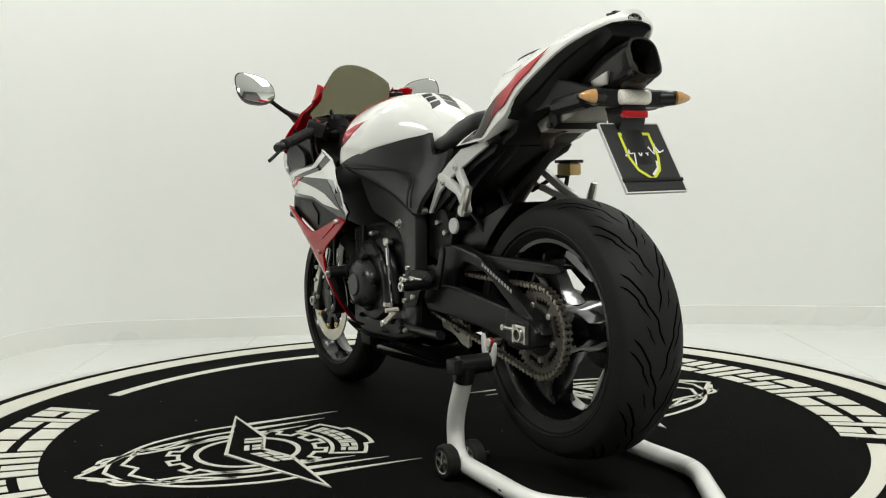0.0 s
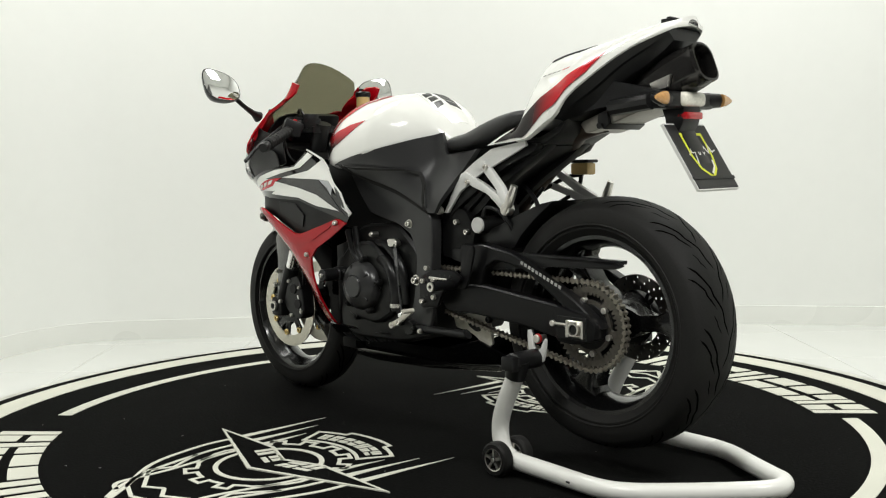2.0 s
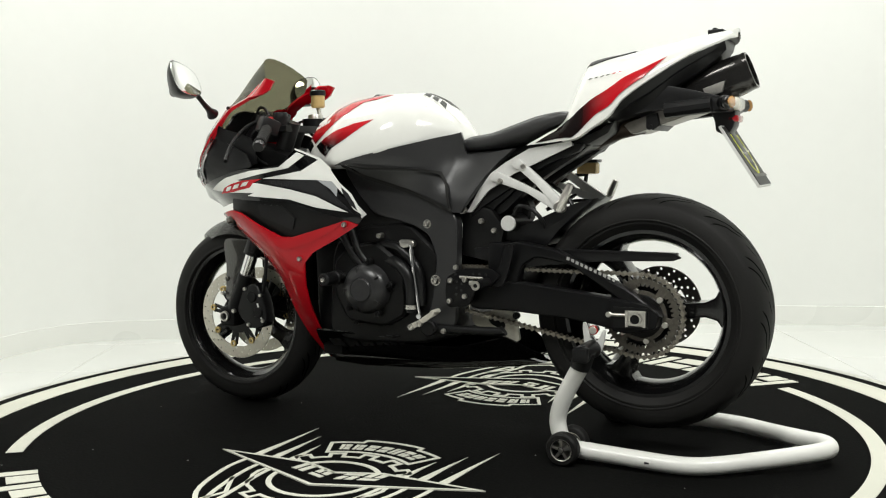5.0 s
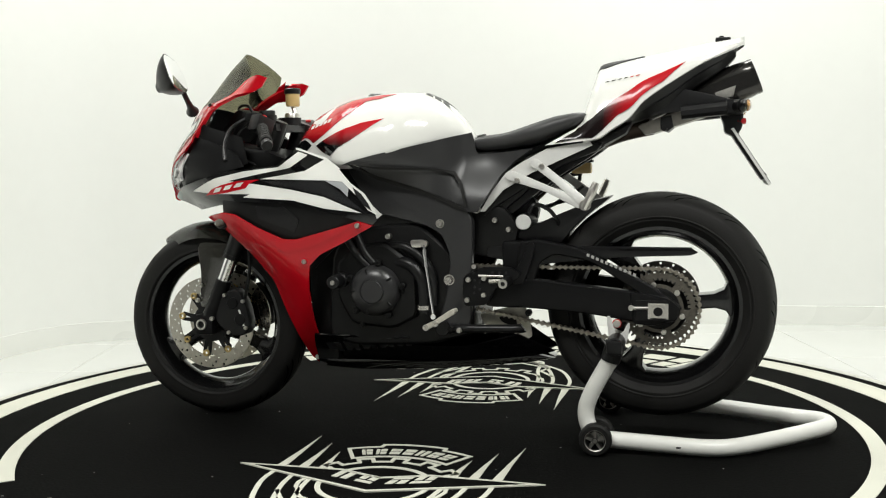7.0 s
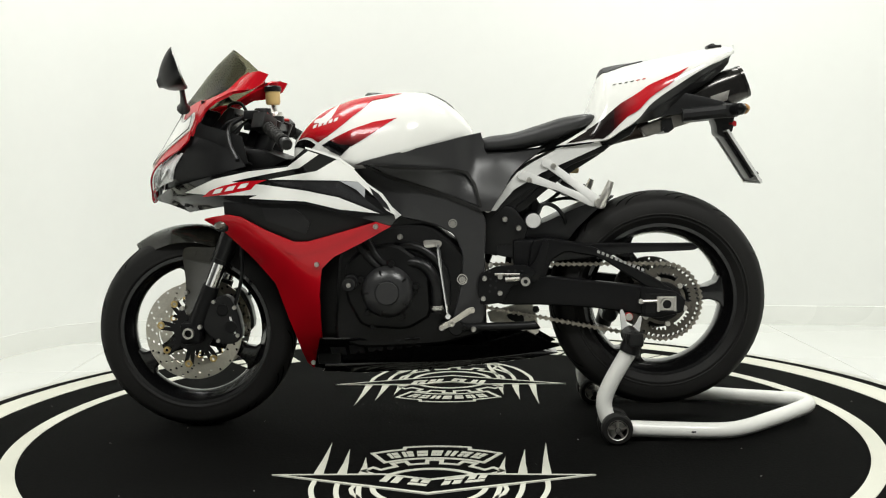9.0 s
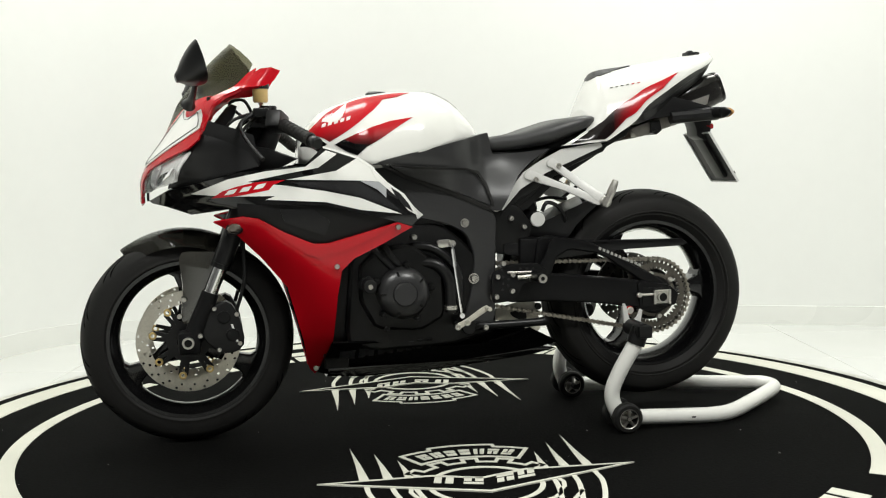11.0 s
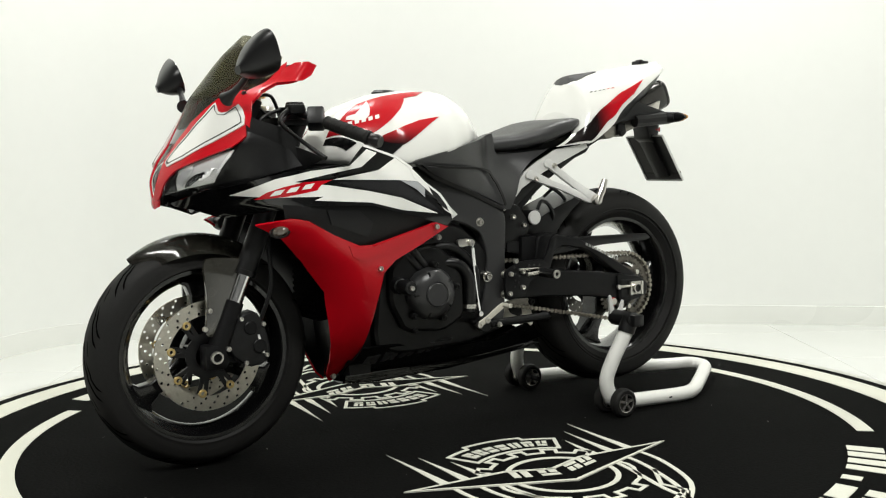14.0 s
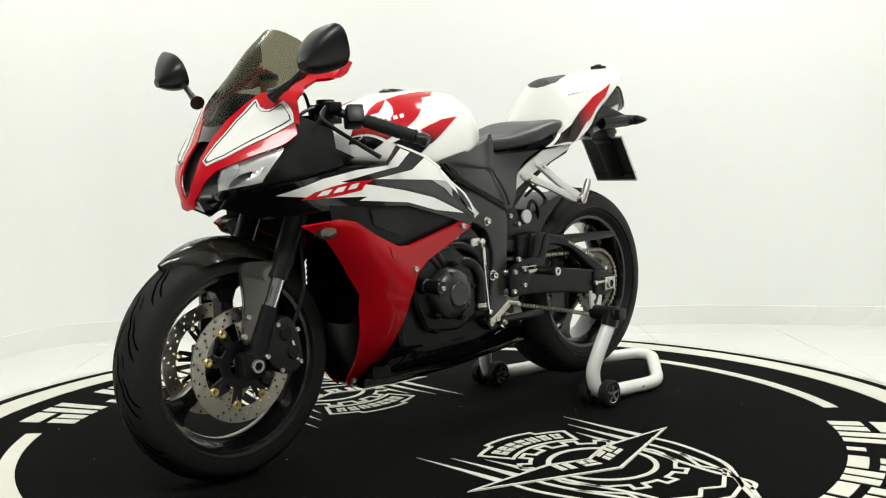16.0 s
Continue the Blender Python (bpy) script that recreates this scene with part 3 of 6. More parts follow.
def rim(w, hub_r, spoke_a, hub_w):
    deep = .019 if w < .15 else .036
    h = w * .37
    prof = [(.214, -h), (.224, -h), (.2255, -h - .003), (.224, -h - .006), (.214, -h - .005), (.206, -h + .006), (.2, -h + .02), (.192, -h * .35), (.19, 0), (.192, h * .35), (.2, h - .02), (.206, h - .006), (.214, h + .005), (.224, h + .006), (.2255, h + .003), (.224, h), (.214, h), (.205, h - .03), (.198, 0), (.205, -h + .03)]
    bms = [revolve(prof, 96, closed=True)]
    hub = (revolve([(hub_r * .5, -hub_w / 2), (hub_r * .9, -hub_w / 2), (hub_r, -hub_w / 2 + .006), (hub_r * .85, 0), (hub_r, hub_w / 2 - .006), (hub_r * .9, hub_w / 2), (hub_r * .5, hub_w / 2)], 40, closed=True))
    spokes = []
    for k in range(3):
        a = spoke_a + 120 * k
        sp = prism([(hub_r * .6, -.045), (hub_r * 1.1, -.033), (.10, -.020), (.15, -.020), (.178, -.030), (.196, -.062), (.200, -.03), (.2005, 0), (.200, .03), (.196, .062), (.178, .030), (.15, .020), (.10, .020), (hub_r * 1.1, .033), (hub_r * .6, .045)], -deep, deep, .008, 3)
        spokes.append(moved(sp, pose(0, 0, 0, 0, -a, 0)))
    return bms[0], hub, spokes


def holed_disc(r0, r1, n, t):
    """A brake rotor with drilled holes in three staggered rows."""
    bm = bmesh.new()
    rows, hole, seg = 3, .0040, 8
    for side_o in (-t / 2, t / 2):
        for j in range(rows):
            a0 = r0 + (r1 - r0) * j / rows
            a1 = r0 + (r1 - r0) * (j + 1) / rows
            for i in range(n):
                th0, th1 = 2 * math.pi * i / n, 2 * math.pi * (i + 1) / n
                if (i + j) % 3:
                    bm.faces.new([bm.verts.new((r * math.cos(a), side_o, r * math.sin(a))) for r, a in ((a0, th0), (a1, th0), (a1, th1), (a0, th1))])
                    continue
                mr, ma = (a0 + a1) / 2, (th0 + th1) / 2
                outer = []
                for r, a in ((a0, th0), (a0, ma), (a0, th1), (mr, th1), (a1, th1), (a1, ma), (a1, th0), (mr, th0)):
                    outer.append(bm.verts.new((r * math.cos(a), side_o, r * math.sin(a))))
                inner = []
                for v in outer:
                    c = Vector((mr * math.cos(ma), side_o, mr * math.sin(ma)))
                    inner.append(bm.verts.new(c + (v.co - c).normalized() * hole))
                for k in range(8):
                    bm.faces.new((outer[k], outer[(k + 1) % 8], inner[(k + 1) % 8], inner[k]))
    bmesh.ops.remove_doubles(bm, verts=bm.verts[:], dist=1e-5)
    edge = revolve([(r1, -t / 2), (r1 + .0008, 0), (r1, t / 2)], n)
    bmesh.ops.delete(edge, geom=[f for f in edge.faces if len(f.verts) > 4], context="FACES")
    return joined(bm, edge)


def carrier(parent, r0, r1, arms, t, y):
    ring = part("disc_carrier", moved(revolve([(r0 * .55, -t), (r0, -t), (r0, t), (r0 * .55, t)], 40, closed=True), pose(0, y, 0)), MATTE, parent)
    shape = [(r0 * .95, -.012), (r1 * .97, -.014), (r1, -.006), (r0 * 1.18, 0), (r1, .006), (r1 * .97, .014), (r0 * .95, .012)]
    for k in range(arms):
        part("carrier_arm", moved(prism(shape, -t * .9, t * .9, .001, 1), pose(0, y, 0, 0, 360 * (k + .25) / arms, 0)), MATTE, parent)
    return ring


def put_wheel(name, at, R, w, spoke_a, hub_r, hub_w, n):
    ring, hub, spokes = rim(w, hub_r, spoke_a, hub_w)
    base = part(name, ring, RIM, M, "gloss black three-spoke cast wheel")
    part("hub", hub, RIM, base)
    for sp in spokes:
        part("spoke", sp, RIM, base)
    base.location = at
    part("tyre", tyre(R, w), RUBBER, base, "worn black sport tyre")
    # Uncut grooves: black strips on the crown carry their shade.
    part("tread_groove", tread(R, w, n), FLAT_BLACK, base)
    return base


fw = put_wheel("front_wheel", FRONT, .297, .120, 92, .045, .10, 13)
rw = put_wheel("rear_wheel", REAR, .318, .182, 5, .068, .15, 13)
for s in (-1, 1):
    d = part("brake_disc", moved(holed_disc(.106, .143, 66, .005), pose(0, s * .066, 0)), DISC, fw, "drilled steel brake disc")
    carrier(fw, .060, .101, 8, .003, s * .064)
    for k in range(8):
        a = -2 * math.pi * (k + .25) / 8
        part("disc_button", moved(revolve([(.0055, -.005), (.0095, -.005), (.011, -.003), (.011, .005), (.0055, .005)], 14, closed=True), pose(.099 * math.cos(a), s * .068, .099 * math.sin(a))), GOLD, fw, "gold floating button")
part("brake_disc", moved(holed_disc(.072, .112, 54, .005), pose(0, .095, 0)), DARKDISC, rw, "small drilled rear brake disc")
carrier(rw, .05, .074, 5, .003, .094)


def sprocket(teeth, r, y, holes=True):
    pts = []
    for k in range(teeth):
        for da, rr in ((-.3, r - .004), (-.12, r + .005), (.12, r + .005), (.3, r - .004)):
            a = 2 * math.pi * (k + da) / teeth
            pts.append((rr * math.cos(a), rr * math.sin(a)))
    bm = bmesh.new()
    n = len(pts)
    for yy in (-.0035, .0035):
        out = [bm.verts.new((x, yy, z)) for x, z in pts]
        inn = [bm.verts.new((x * .80, yy, z * .80)) for x, z in pts]
        for k in range(n):
            bm.faces.new((out[k], out[(k + 1) % n], inn[(k + 1) % n], inn[k]))
    bm.verts.ensure_lookup_table()
    v = bm.verts[:]
    for a, b in ((0, 2 * n), (n, 3 * n)):
        for k in range(n):
            bm.faces.new((v[a + k], v[a + (k + 1) % n], v[b + (k + 1) % n], v[b + k]))
    extra = []
    for k in range(6):
        extra.append(moved(box(r * .55, r * .84, -.003, .003, -.012, .012, .002, 1), pose(0, 0, 0, 0, 60 * k + 12, 0)))
    extra.append(revolve([(r * .5, -.004), (r * .66, -.004), (r * .66, .004), (r * .5, .004)], 40, closed=True))
    return moved(joined(bm, *extra), pose(0, y, 0))


part("sprocket", sprocket(43, .1015, -.102), SPROCKET, rw, "oily steel rear sprocket")
part("hub_carrier", moved(revolve([(.03, -.11), (.055, -.108), (.075, -.09), (.08, -.07), (.06, -.06), (.03, -.06)], 40, closed=True), pose(0, 0, 0)), DARK, rw)
for k in range(6):
    a = math.radians(60 * k + 42)
    part("sprocket_nut", knob(.066 * math.cos(a), -.108, .066 * math.sin(a), .008, .014, 8), STEEL, rw)

# chain round both sprockets
FS = (.115, -.102, .428)


def chain_path():
    big, small = .1095, .060
    c0, c1 = Vector((FS[0], FS[2])), Vector((REAR[0], REAR[2]))
    d = c1 - c0
    base, off = math.atan2(d.y, d.x), math.acos((small - big) / d.length)
    pts = []
    for k in range(13):
        a = base + off + (2 * math.pi - 2 * off) * k / 12
        pts.append(c0 + small * Vector((math.cos(a), math.sin(a))))
    for k in range(25):
        a = base - off + 2 * off * k / 24
        pts.append(c1 + big * Vector((math.cos(a), math.sin(a))))
    return pts + [pts[0]]


def chain():
    pts = chain_path()
    lens = [0]
    for a, b in zip(pts, pts[1:]):
        lens.append(lens[-1] + (b - a).length)
    n = int(lens[-1] / .015875) // 2 * 2
    pos = []
    j = 0
    for i in range(n):
        d = lens[-1] * i / n
        while lens[j + 1] < d:
            j += 1
        f = (d - lens[j]) / (lens[j + 1] - lens[j])
        pos.append(pts[j] + (pts[j + 1] - pts[j]) * f)
    bms = []
    for i in range(n):
        a, b = pos[i], pos[(i + 1) % n]
        c, d = (a + b) / 2, b - a
        ang = math.degrees(math.atan2(d.y, d.x))
        L, h = d.length / 2, .0068
        outl = [(-L - h * .75, -h * .5), (-L, -h), (-L * .35, -h * .32), (L * .35, -h * .32), (L, -h), (L + h * .75, -h * .5), (L + h * .75, h * .5), (L, h), (L * .35, h * .32), (-L * .35, h * .32), (-L, h), (-L - h * .75, h * .5)]
        o = .0095 if i % 2 else .0068
        for s in (-1, 1):
            bms.append(moved(prism(outl, s * o - .0012, s * o + .0012, 0), pose(c.x, FS[1], c.y, 0, -ang, 0)))
        bms.append(moved(revolve([(0, -.0115), (.0045, -.0115), (.0045, .0115), (0, .0115)], 8), pose(a.x, FS[1], a.y)))
    return joined(*bms)


part("drive_chain", chain(), CHAIN, M, "oily roller chain")
part("front_sprocket", moved(sprocket(22, .058, 0), pose(*FS)), CHAIN, M)

# ---- fork, brakes, front mudguard ----
RAKE = Vector((.41, 0, 1)).normalized()
for s in (-1, 1):
    foot = Vector((-.722, s * .098, .305))
    def up(d, foot=foot):
        return foot + Vector((RAKE.x * d, 0, RAKE.z * d))
    leg = part("fork_leg", joined(tube([up(-.03), up(.02), up(.10), up(.14)], [.026, .028, .025, .0245], 18, 3), box(-.76, -.70, s * .098 - .028, s * .098 + .028, .265, .33, .012)), FRAME, M, "black fork bottom")
    part("fork_slider", tube([up(.13), up(.235)], .0205, 18), CHROME, leg, "polished chrome fork slider")
    part("fork_tube", tube([up(.225), up(.25), up(.66)], [.029, .0275, .0275], 18, 2), MATTE, leg, "black upper fork tube")
    part("axle_cap", moved(revolve([(.011, -.008), (.016, -.008), (.017, 0), (.011, 0)], 18, closed=True), pose(-.733, s * .13 if s < 0 else .138, .30)), STEEL, leg)
    part("axle_clamp_bolt", bolt(-.70, s * .128, .318, .007, s), STEEL, leg)
    cal = prism(rounded([(-.700, .345), (-.66, .40), (-.618, .41), (-.590, .36), (-.578, .29), (-.600, .265), (-.645, .262), (-.69, .30)], .25, 1), s * .092 - .024, s * .092 + .024, .008, 3)
    caliper = part("brake_caliper", cal, MATTE, M, "black radial brake caliper")
    part("caliper_piston", joined(knob(-.635, s * .117, .365, .018, .008), knob(-.612, s * .117, .315, .018, .008)), FRAME, caliper)
    for bx, bz in ((-.66, .39), (-.593, .29), (-.60, .372), (-.65, .275)):
        part("caliper_bolt", bolt(bx, s * .119, bz, .006, s), STEEL, caliper)
    part("printed_mark", prism([(-.617, .345), (-.611, .345), (-.597, .295), (-.603, .295)], s * .1165 - .0006, s * .1165 + .0006, 0), PRINT, caliper)
    part("brake_hose", tube([(-.60, s * .10, .38), (-.575, s * .115, .47), (-.575, s * .11, .58), (-.56, s * .09, .70)], .0055, 8), MATTE, M, "thin black brake hose")


def mudguard():
    rings = []
    n, m = 20, 14
    for i in range(n + 1):
        a = math.radians(125 - 63 * i / n)
        taper = min(1, .06 + 2.6 * i / n)
        R = .304 + .010 * math.sin(math.pi * i / n) + .010 * (1 - i / n) ** 2
        ring = []
        for j in range(m + 1):
            u = -1 + 2 * j / m
            half = .080 * (taper ** .5)
            drop = .050 * abs(u) ** 2.6
            ring.append((FRONT[0] + (R - drop) * math.cos(a), u * half, FRONT[2] + (R - drop) * math.sin(a)))
        rings.append(ring)
    bm = bmesh.new()
    rows = [[bm.verts.new(p) for p in r] for r in rings]
    for u, v in zip(rows, rows[1:]):
        for k in range(m):
            bm.faces.new((u[k], u[k + 1], v[k + 1], v[k]))
    bmesh.ops.solidify(bm, geom=bm.faces[:], thickness=.004)
    return bm


mg = part("front_mudguard", mudguard(), CARBON, M, "glossy carbon front mudguard")
for s in (-1, 1):
    part("mudguard_stay", prism(rounded([(-0.752, 0.531), (-0.740, 0.552), (-0.632, 0.546), (-0.647, 0.497), (-0.690, 0.416), (-0.714, 0.347), (-0.752, 0.350), (-0.742, 0.449)], .2, 1), s * .100 - .008 - s * .004, s * .100 + .008 - s * .004, .004), CARBON, mg, "carbon mudguard side stay")
    for bx, bz in [(-0.741, 0.418), (-0.754, 0.372)]:
        part("stay_bolt", bolt(bx, s * .112, bz, .007, s), STEEL, mg)

# the front wheel and fork stand a little to the right of the frame's middle
FRONT_END = ("front_wheel", "fork_leg", "brake_caliper", "brake_hose", "front_mudguard")
for child in M.children:
    if child.name.split(".")[0] in FRONT_END:
        child.location.y += .028

# ---- engine and frame ----
engine = part("engine", joined(
    prism(rounded([(-0.284, 0.545), (-0.178, 0.604), (-0.026, 0.613), (0.061, 0.539), (0.131, 0.441), (0.133, 0.295), (-0.000, 0.262), (-0.226, 0.255), (-0.306, 0.286)], .15, 1), -.15, .15, .02, 3),
    prism(rounded([(-0.267, 0.498), (-0.218, 0.545), (-0.122, 0.560), (-0.028, 0.494), (-0.022, 0.350), (-0.095, 0.310), (-0.223, 0.321), (-0.266, 0.402)], .15, 1), -.175, .175, .02, 3),
    prism([(-0.354, 0.478), (-0.221, 0.606), (-0.058, 0.636), (-0.060, 0.539), (-0.294, 0.281), (-0.343, 0.281)], -.12, .12, .01)), DARK, M, "black four-cylinder engine block")
cov = part("generator_cover", moved(revolve([(.0, -.035), (.030, -.035), (.045, -.031), (.062, -.024), (.072, -.01), (.074, .02), (0, .02)], 40), pose(-.146, -.185, .423)), COVER, engine, "round dark grey engine cover")
part("cover_boss", knob(-.146, -.2205, .423, .035, .006, 28), COVER, cov)
for k in range(5):
    a = math.radians(72 * k + 36)
    rib = moved(prism([(.026, -.003), (.066, -.003), (.066, .003), (.026, .003)], -.003, .003, .001, 1), Matrix.Translation((-.146, -.2185, .423)) @ pose(0, 0, 0, 0, -math.degrees(a), 0) @ pose(0, 0, 0, 0, 0, 9))
    part("cover_rib", rib, DARK, cov)
    b = math.radians(72 * k + 10)
    part("cover_bolt", joined(bolt(-.146 + .082 * math.cos(b), -.198, .423 + .080 * math.sin(b), .007), knob(-.146 + .082 * math.cos(b), -.188, .423 + .080 * math.sin(b), .0095, .02)), DARK, cov)
part("crash_slider", joined(knob(-.248, -.19, .452, .022, .03, 24), knob(-.248, -.222, .452, .0185, .07, 24)), MATTE, engine, "black crash slider")
part("pulse_bolt", bolt(-.248, -.259, .452, .007), STEEL, engine)
for pts, r in (([(-.115, -.15, .50), (-.05, -.17, .498), (-.012, -.175, .45), (-.008, -.17, .36)], .017), ([(-.15, -.14, .54), (-.06, -.16, .545), (.012, -.165, .48), (.018, -.16, .38)], .013), ([(-.25, -.15, .58), (-.2, -.17, .52), (-.17, -.17, .49)], .011), ([(-.215, -.15, .59), (-.18, -.17, .53), (-.155, -.17, .50)], .011), ([(-.075, -.12, .60), (-.06, -.13, .56), (-.06, -.14, .52)], .009), ([(-.14, -.13, .60), (-.10, -.14, .58), (-.02, -.14, .575)], .008)):
    part("hose", tube(pts, r, 12), MATTE, engine, "black rubber coolant hose")
for x, z in [(-0.191, 0.322), (-0.216, 0.422), (-0.069, 0.421), (0.009, 0.325), (0.094, 0.311), (0.068, 0.314), (-0.109, 0.576), (-0.006, 0.369), (0.007, 0.360)]:
    part("engine_bolt", joined(bolt(x, -.178, z, .006), knob(x, -.165, z, .008, .025, 10)), STEEL if z > .5 or z < .312 else DARK, engine)
part("hose_clamp", moved(revolve([(.018, -.006), (.02, -.006), (.02, .006), (.018, .006)], 20, closed=True, axis="Z"), pose(-.008, -.171, .375)), STEEL, engine)
part("clutch_arm", joined(prism(rounded([(-0.046, 0.566), (-0.003, 0.567), (0.002, 0.547), (-0.040, 0.542)], .2, 1), -.172, -.16, .003), knob(-.002, -.172, .555, .010, .018)), STEEL, M, "bright shift arm joint")
part("shift_rod", joined(tube([(-.002, -.178, .553), (.002, -.178, .50), (.022, -.178, .352)], .0042, 8, 4), tube([(-.001, -.178, .54), (.004, -.178, .49)], .0065, 8), knob(.022, -.18, .35, .008, .014)), CHROME, M, "polished shift rod")
lever = part("shift_lever", joined(prism(rounded([(-0.005, 0.327), (0.003, 0.311), (0.033, 0.328), (0.099, 0.368), (0.093, 0.379), (0.078, 0.375), (0.029, 0.342)], .2, 1), -.203, -.195, .002), knob(.09, -.215, .372, .0065, .04)), LINK, M, "cast alloy shift pedal")
for x, z in [(0.005, 0.322), (0.032, 0.333)]:
    part("lever_eye", moved(revolve([(.0042, -.006), (.0085, -.006), (.0095, -.004), (.0095, .004), (.0042, .004)], 18, closed=True), pose(x, -.2, z)), STEEL, lever)

part("airbox", prism([(-0.490, 0.772), (-0.345, 0.785), (-0.236, 0.767), (-0.122, 0.693), (0.006, 0.615), (-0.052, 0.571), (-0.286, 0.588), (-0.415, 0.609), (-0.493, 0.683)], -.135, .135, .015), DARK, M, "black airbox under the tank")
part("seat_base", prism([(0.132, 0.809), (0.300, 0.822), (0.429, 0.888), (0.464, 0.839), (0.340, 0.817), (0.219, 0.779), (0.170, 0.744)], -.088, .088, .01), DARK, M, "black seat base")
part("radiator_shroud", prism([(-0.379, 0.526), (-0.289, 0.557), (-0.290, 0.202), (-0.358, 0.203), (-0.375, 0.345)], -.10, .10, .01), DARK, M, "black shroud behind the side fairing")
radiator = part("radiator", box(-.44, -.405, -.075, .075, .36, .60, .008), FLAT_BLACK, M, "black finned radiator")
for i in range(14):
    part("radiator_fin", box(-.444, -.44, -.07, .07, .37 + i * .016, .378 + i * .016), FLAT_BLACK, radiator)


def spar():
    return prism(rounded([(-0.233, 0.768), (-0.190, 0.780), (-0.135, 0.744), (-0.008, 0.703), (0.121, 0.644), (0.134, 0.618), (0.129, 0.490), (0.127, 0.320), (0.068, 0.304), (0.033, 0.338), (0.054, 0.410), (0.068, 0.515), (0.044, 0.580), (-0.010, 0.609), (-0.113, 0.632), (-0.137, 0.642), (-0.184, 0.695)], .18, 2), -.158, -.118, .010, 3)


frame_parts = both("frame_spar", spar, PLASTIC, M, "satin black aluminium frame spar")
both("frame_cover", lambda: skin([(-0.228, 0.779), (-0.201, 0.789), (-0.130, 0.807), (-0.053, 0.824), (0.026, 0.842), (0.085, 0.857), (0.124, 0.866), (0.130, 0.846), (0.134, 0.816), (0.142, 0.804), (0.219, 0.808), (0.300, 0.817), (0.249, 0.783), (0.209, 0.744), (0.175, 0.689), (0.147, 0.643), (0.121, 0.644), (-0.008, 0.704), (-0.133, 0.746), (-0.185, 0.780)], on_side(.009, cover_y), .014), PLASTIC, M, "matte black plastic side cover")
both("cover_recess", lambda: skin([(-0.166, 0.771), (-0.046, 0.766), (0.040, 0.763), (0.082, 0.752), (0.101, 0.722), (0.118, 0.657), (0.039, 0.691), (-0.055, 0.727), (-0.117, 0.747)], on_side(.014, cover_y), .010), PLASTIC, M, "raised lower field of the side cover")
# Dark strips stand in for the shade in the cover's groove and gap.
both("cover_seam_shade", lambda: skin([(-0.186, 0.778), (-0.116, 0.772), (-0.046, 0.769), (0.040, 0.766), (0.085, 0.757), (0.107, 0.722), (0.123, 0.657), (0.117, 0.655), (0.099, 0.719), (0.080, 0.749), (0.040, 0.760), (-0.046, 0.763), (-0.116, 0.766)], on_side(.0245, cover_y), .003), RUBBER, M, "dark strip painted as shade in the side cover's groove")
both("cover_gap_shade", lambda: skin([(-0.209, 0.783), (-0.133, 0.749), (-0.008, 0.707), (0.118, 0.649), (0.123, 0.639), (-0.008, 0.696), (-0.133, 0.738), (-0.201, 0.774)], on_side(.010, cover_y), .006), RUBBER, M, "dark strip painted as gap shade above the frame spar")
for (x, z), r in zip([(0.040, 0.611), (0.064, 0.452), (0.140, 0.650), (0.123, 0.454), (0.122, 0.396)], (.009, .011, .008, .008, .008)):
    part("frame_bolt", joined(bolt(x, -.163 + (.02 if z > .62 else 0), z, r), moved(revolve([(r * 1.05, -.002), (r * 1.4, -.002), (r * 1.4, .01), (r * 1.05, .01)], 20, closed=True), pose(x, -.157 + (.02 if z > .62 else 0), z))), STEEL, M, "bright frame bolt")

# ---- swingarm ----
arm = part("swingarm", joined(
    prism(rounded([(0.164, 0.440), (0.293, 0.457), (0.534, 0.429), (0.662, 0.412), (0.698, 0.386), (0.688, 0.347), (0.630, 0.331), (0.453, 0.360), (0.292, 0.373), (0.171, 0.375), (0.147, 0.407)], .12, 1), -.160, -.120, .010, 3),
    prism(rounded([(0.566, 0.425), (0.670, 0.407), (0.698, 0.382), (0.691, 0.347), (0.622, 0.331), (0.574, 0.336)], .12, 1), -.168, -.118, .006, 2),
    prism(rounded([(0.263, 0.558), (0.304, 0.565), (0.424, 0.544), (0.537, 0.483), (0.618, 0.443), (0.707, 0.379), (0.675, 0.364), (0.570, 0.431), (0.457, 0.506), (0.360, 0.524), (0.319, 0.500), (0.303, 0.448), (0.246, 0.449)], .15, 1), -.155, -.115, .009, 3)), FRAME, M, "black aluminium swingarm with upper brace")
part("swingarm", flip(joined(
    prism(rounded([(0.164, 0.440), (0.293, 0.457), (0.534, 0.429), (0.662, 0.412), (0.698, 0.386), (0.688, 0.347), (0.630, 0.331), (0.453, 0.360), (0.292, 0.373), (0.171, 0.375), (0.147, 0.407)], .12, 1), -.160, -.120, .010, 3),
    prism(rounded([(0.263, 0.558), (0.304, 0.565), (0.424, 0.544), (0.537, 0.483), (0.618, 0.443), (0.707, 0.379), (0.675, 0.364), (0.570, 0.431), (0.457, 0.506), (0.360, 0.524), (0.319, 0.500), (0.303, 0.448), (0.246, 0.449)], .15, 1), -.155, -.115, .009, 3))), FRAME, M, "black aluminium swingarm with upper brace")
part("swingarm_bridge", box(.21, .28, -.13, .13, .40, .56, .015), FRAME, M)
# Dark raised slab paints the shade of the uncut axle slot.
part("axle_slot_shade", prism([(0.581, 0.402), (0.672, 0.401), (0.672, 0.345), (0.581, 0.346)], -.170, -.160, .001, 1), DARK, arm)
ax, az = .641, .373
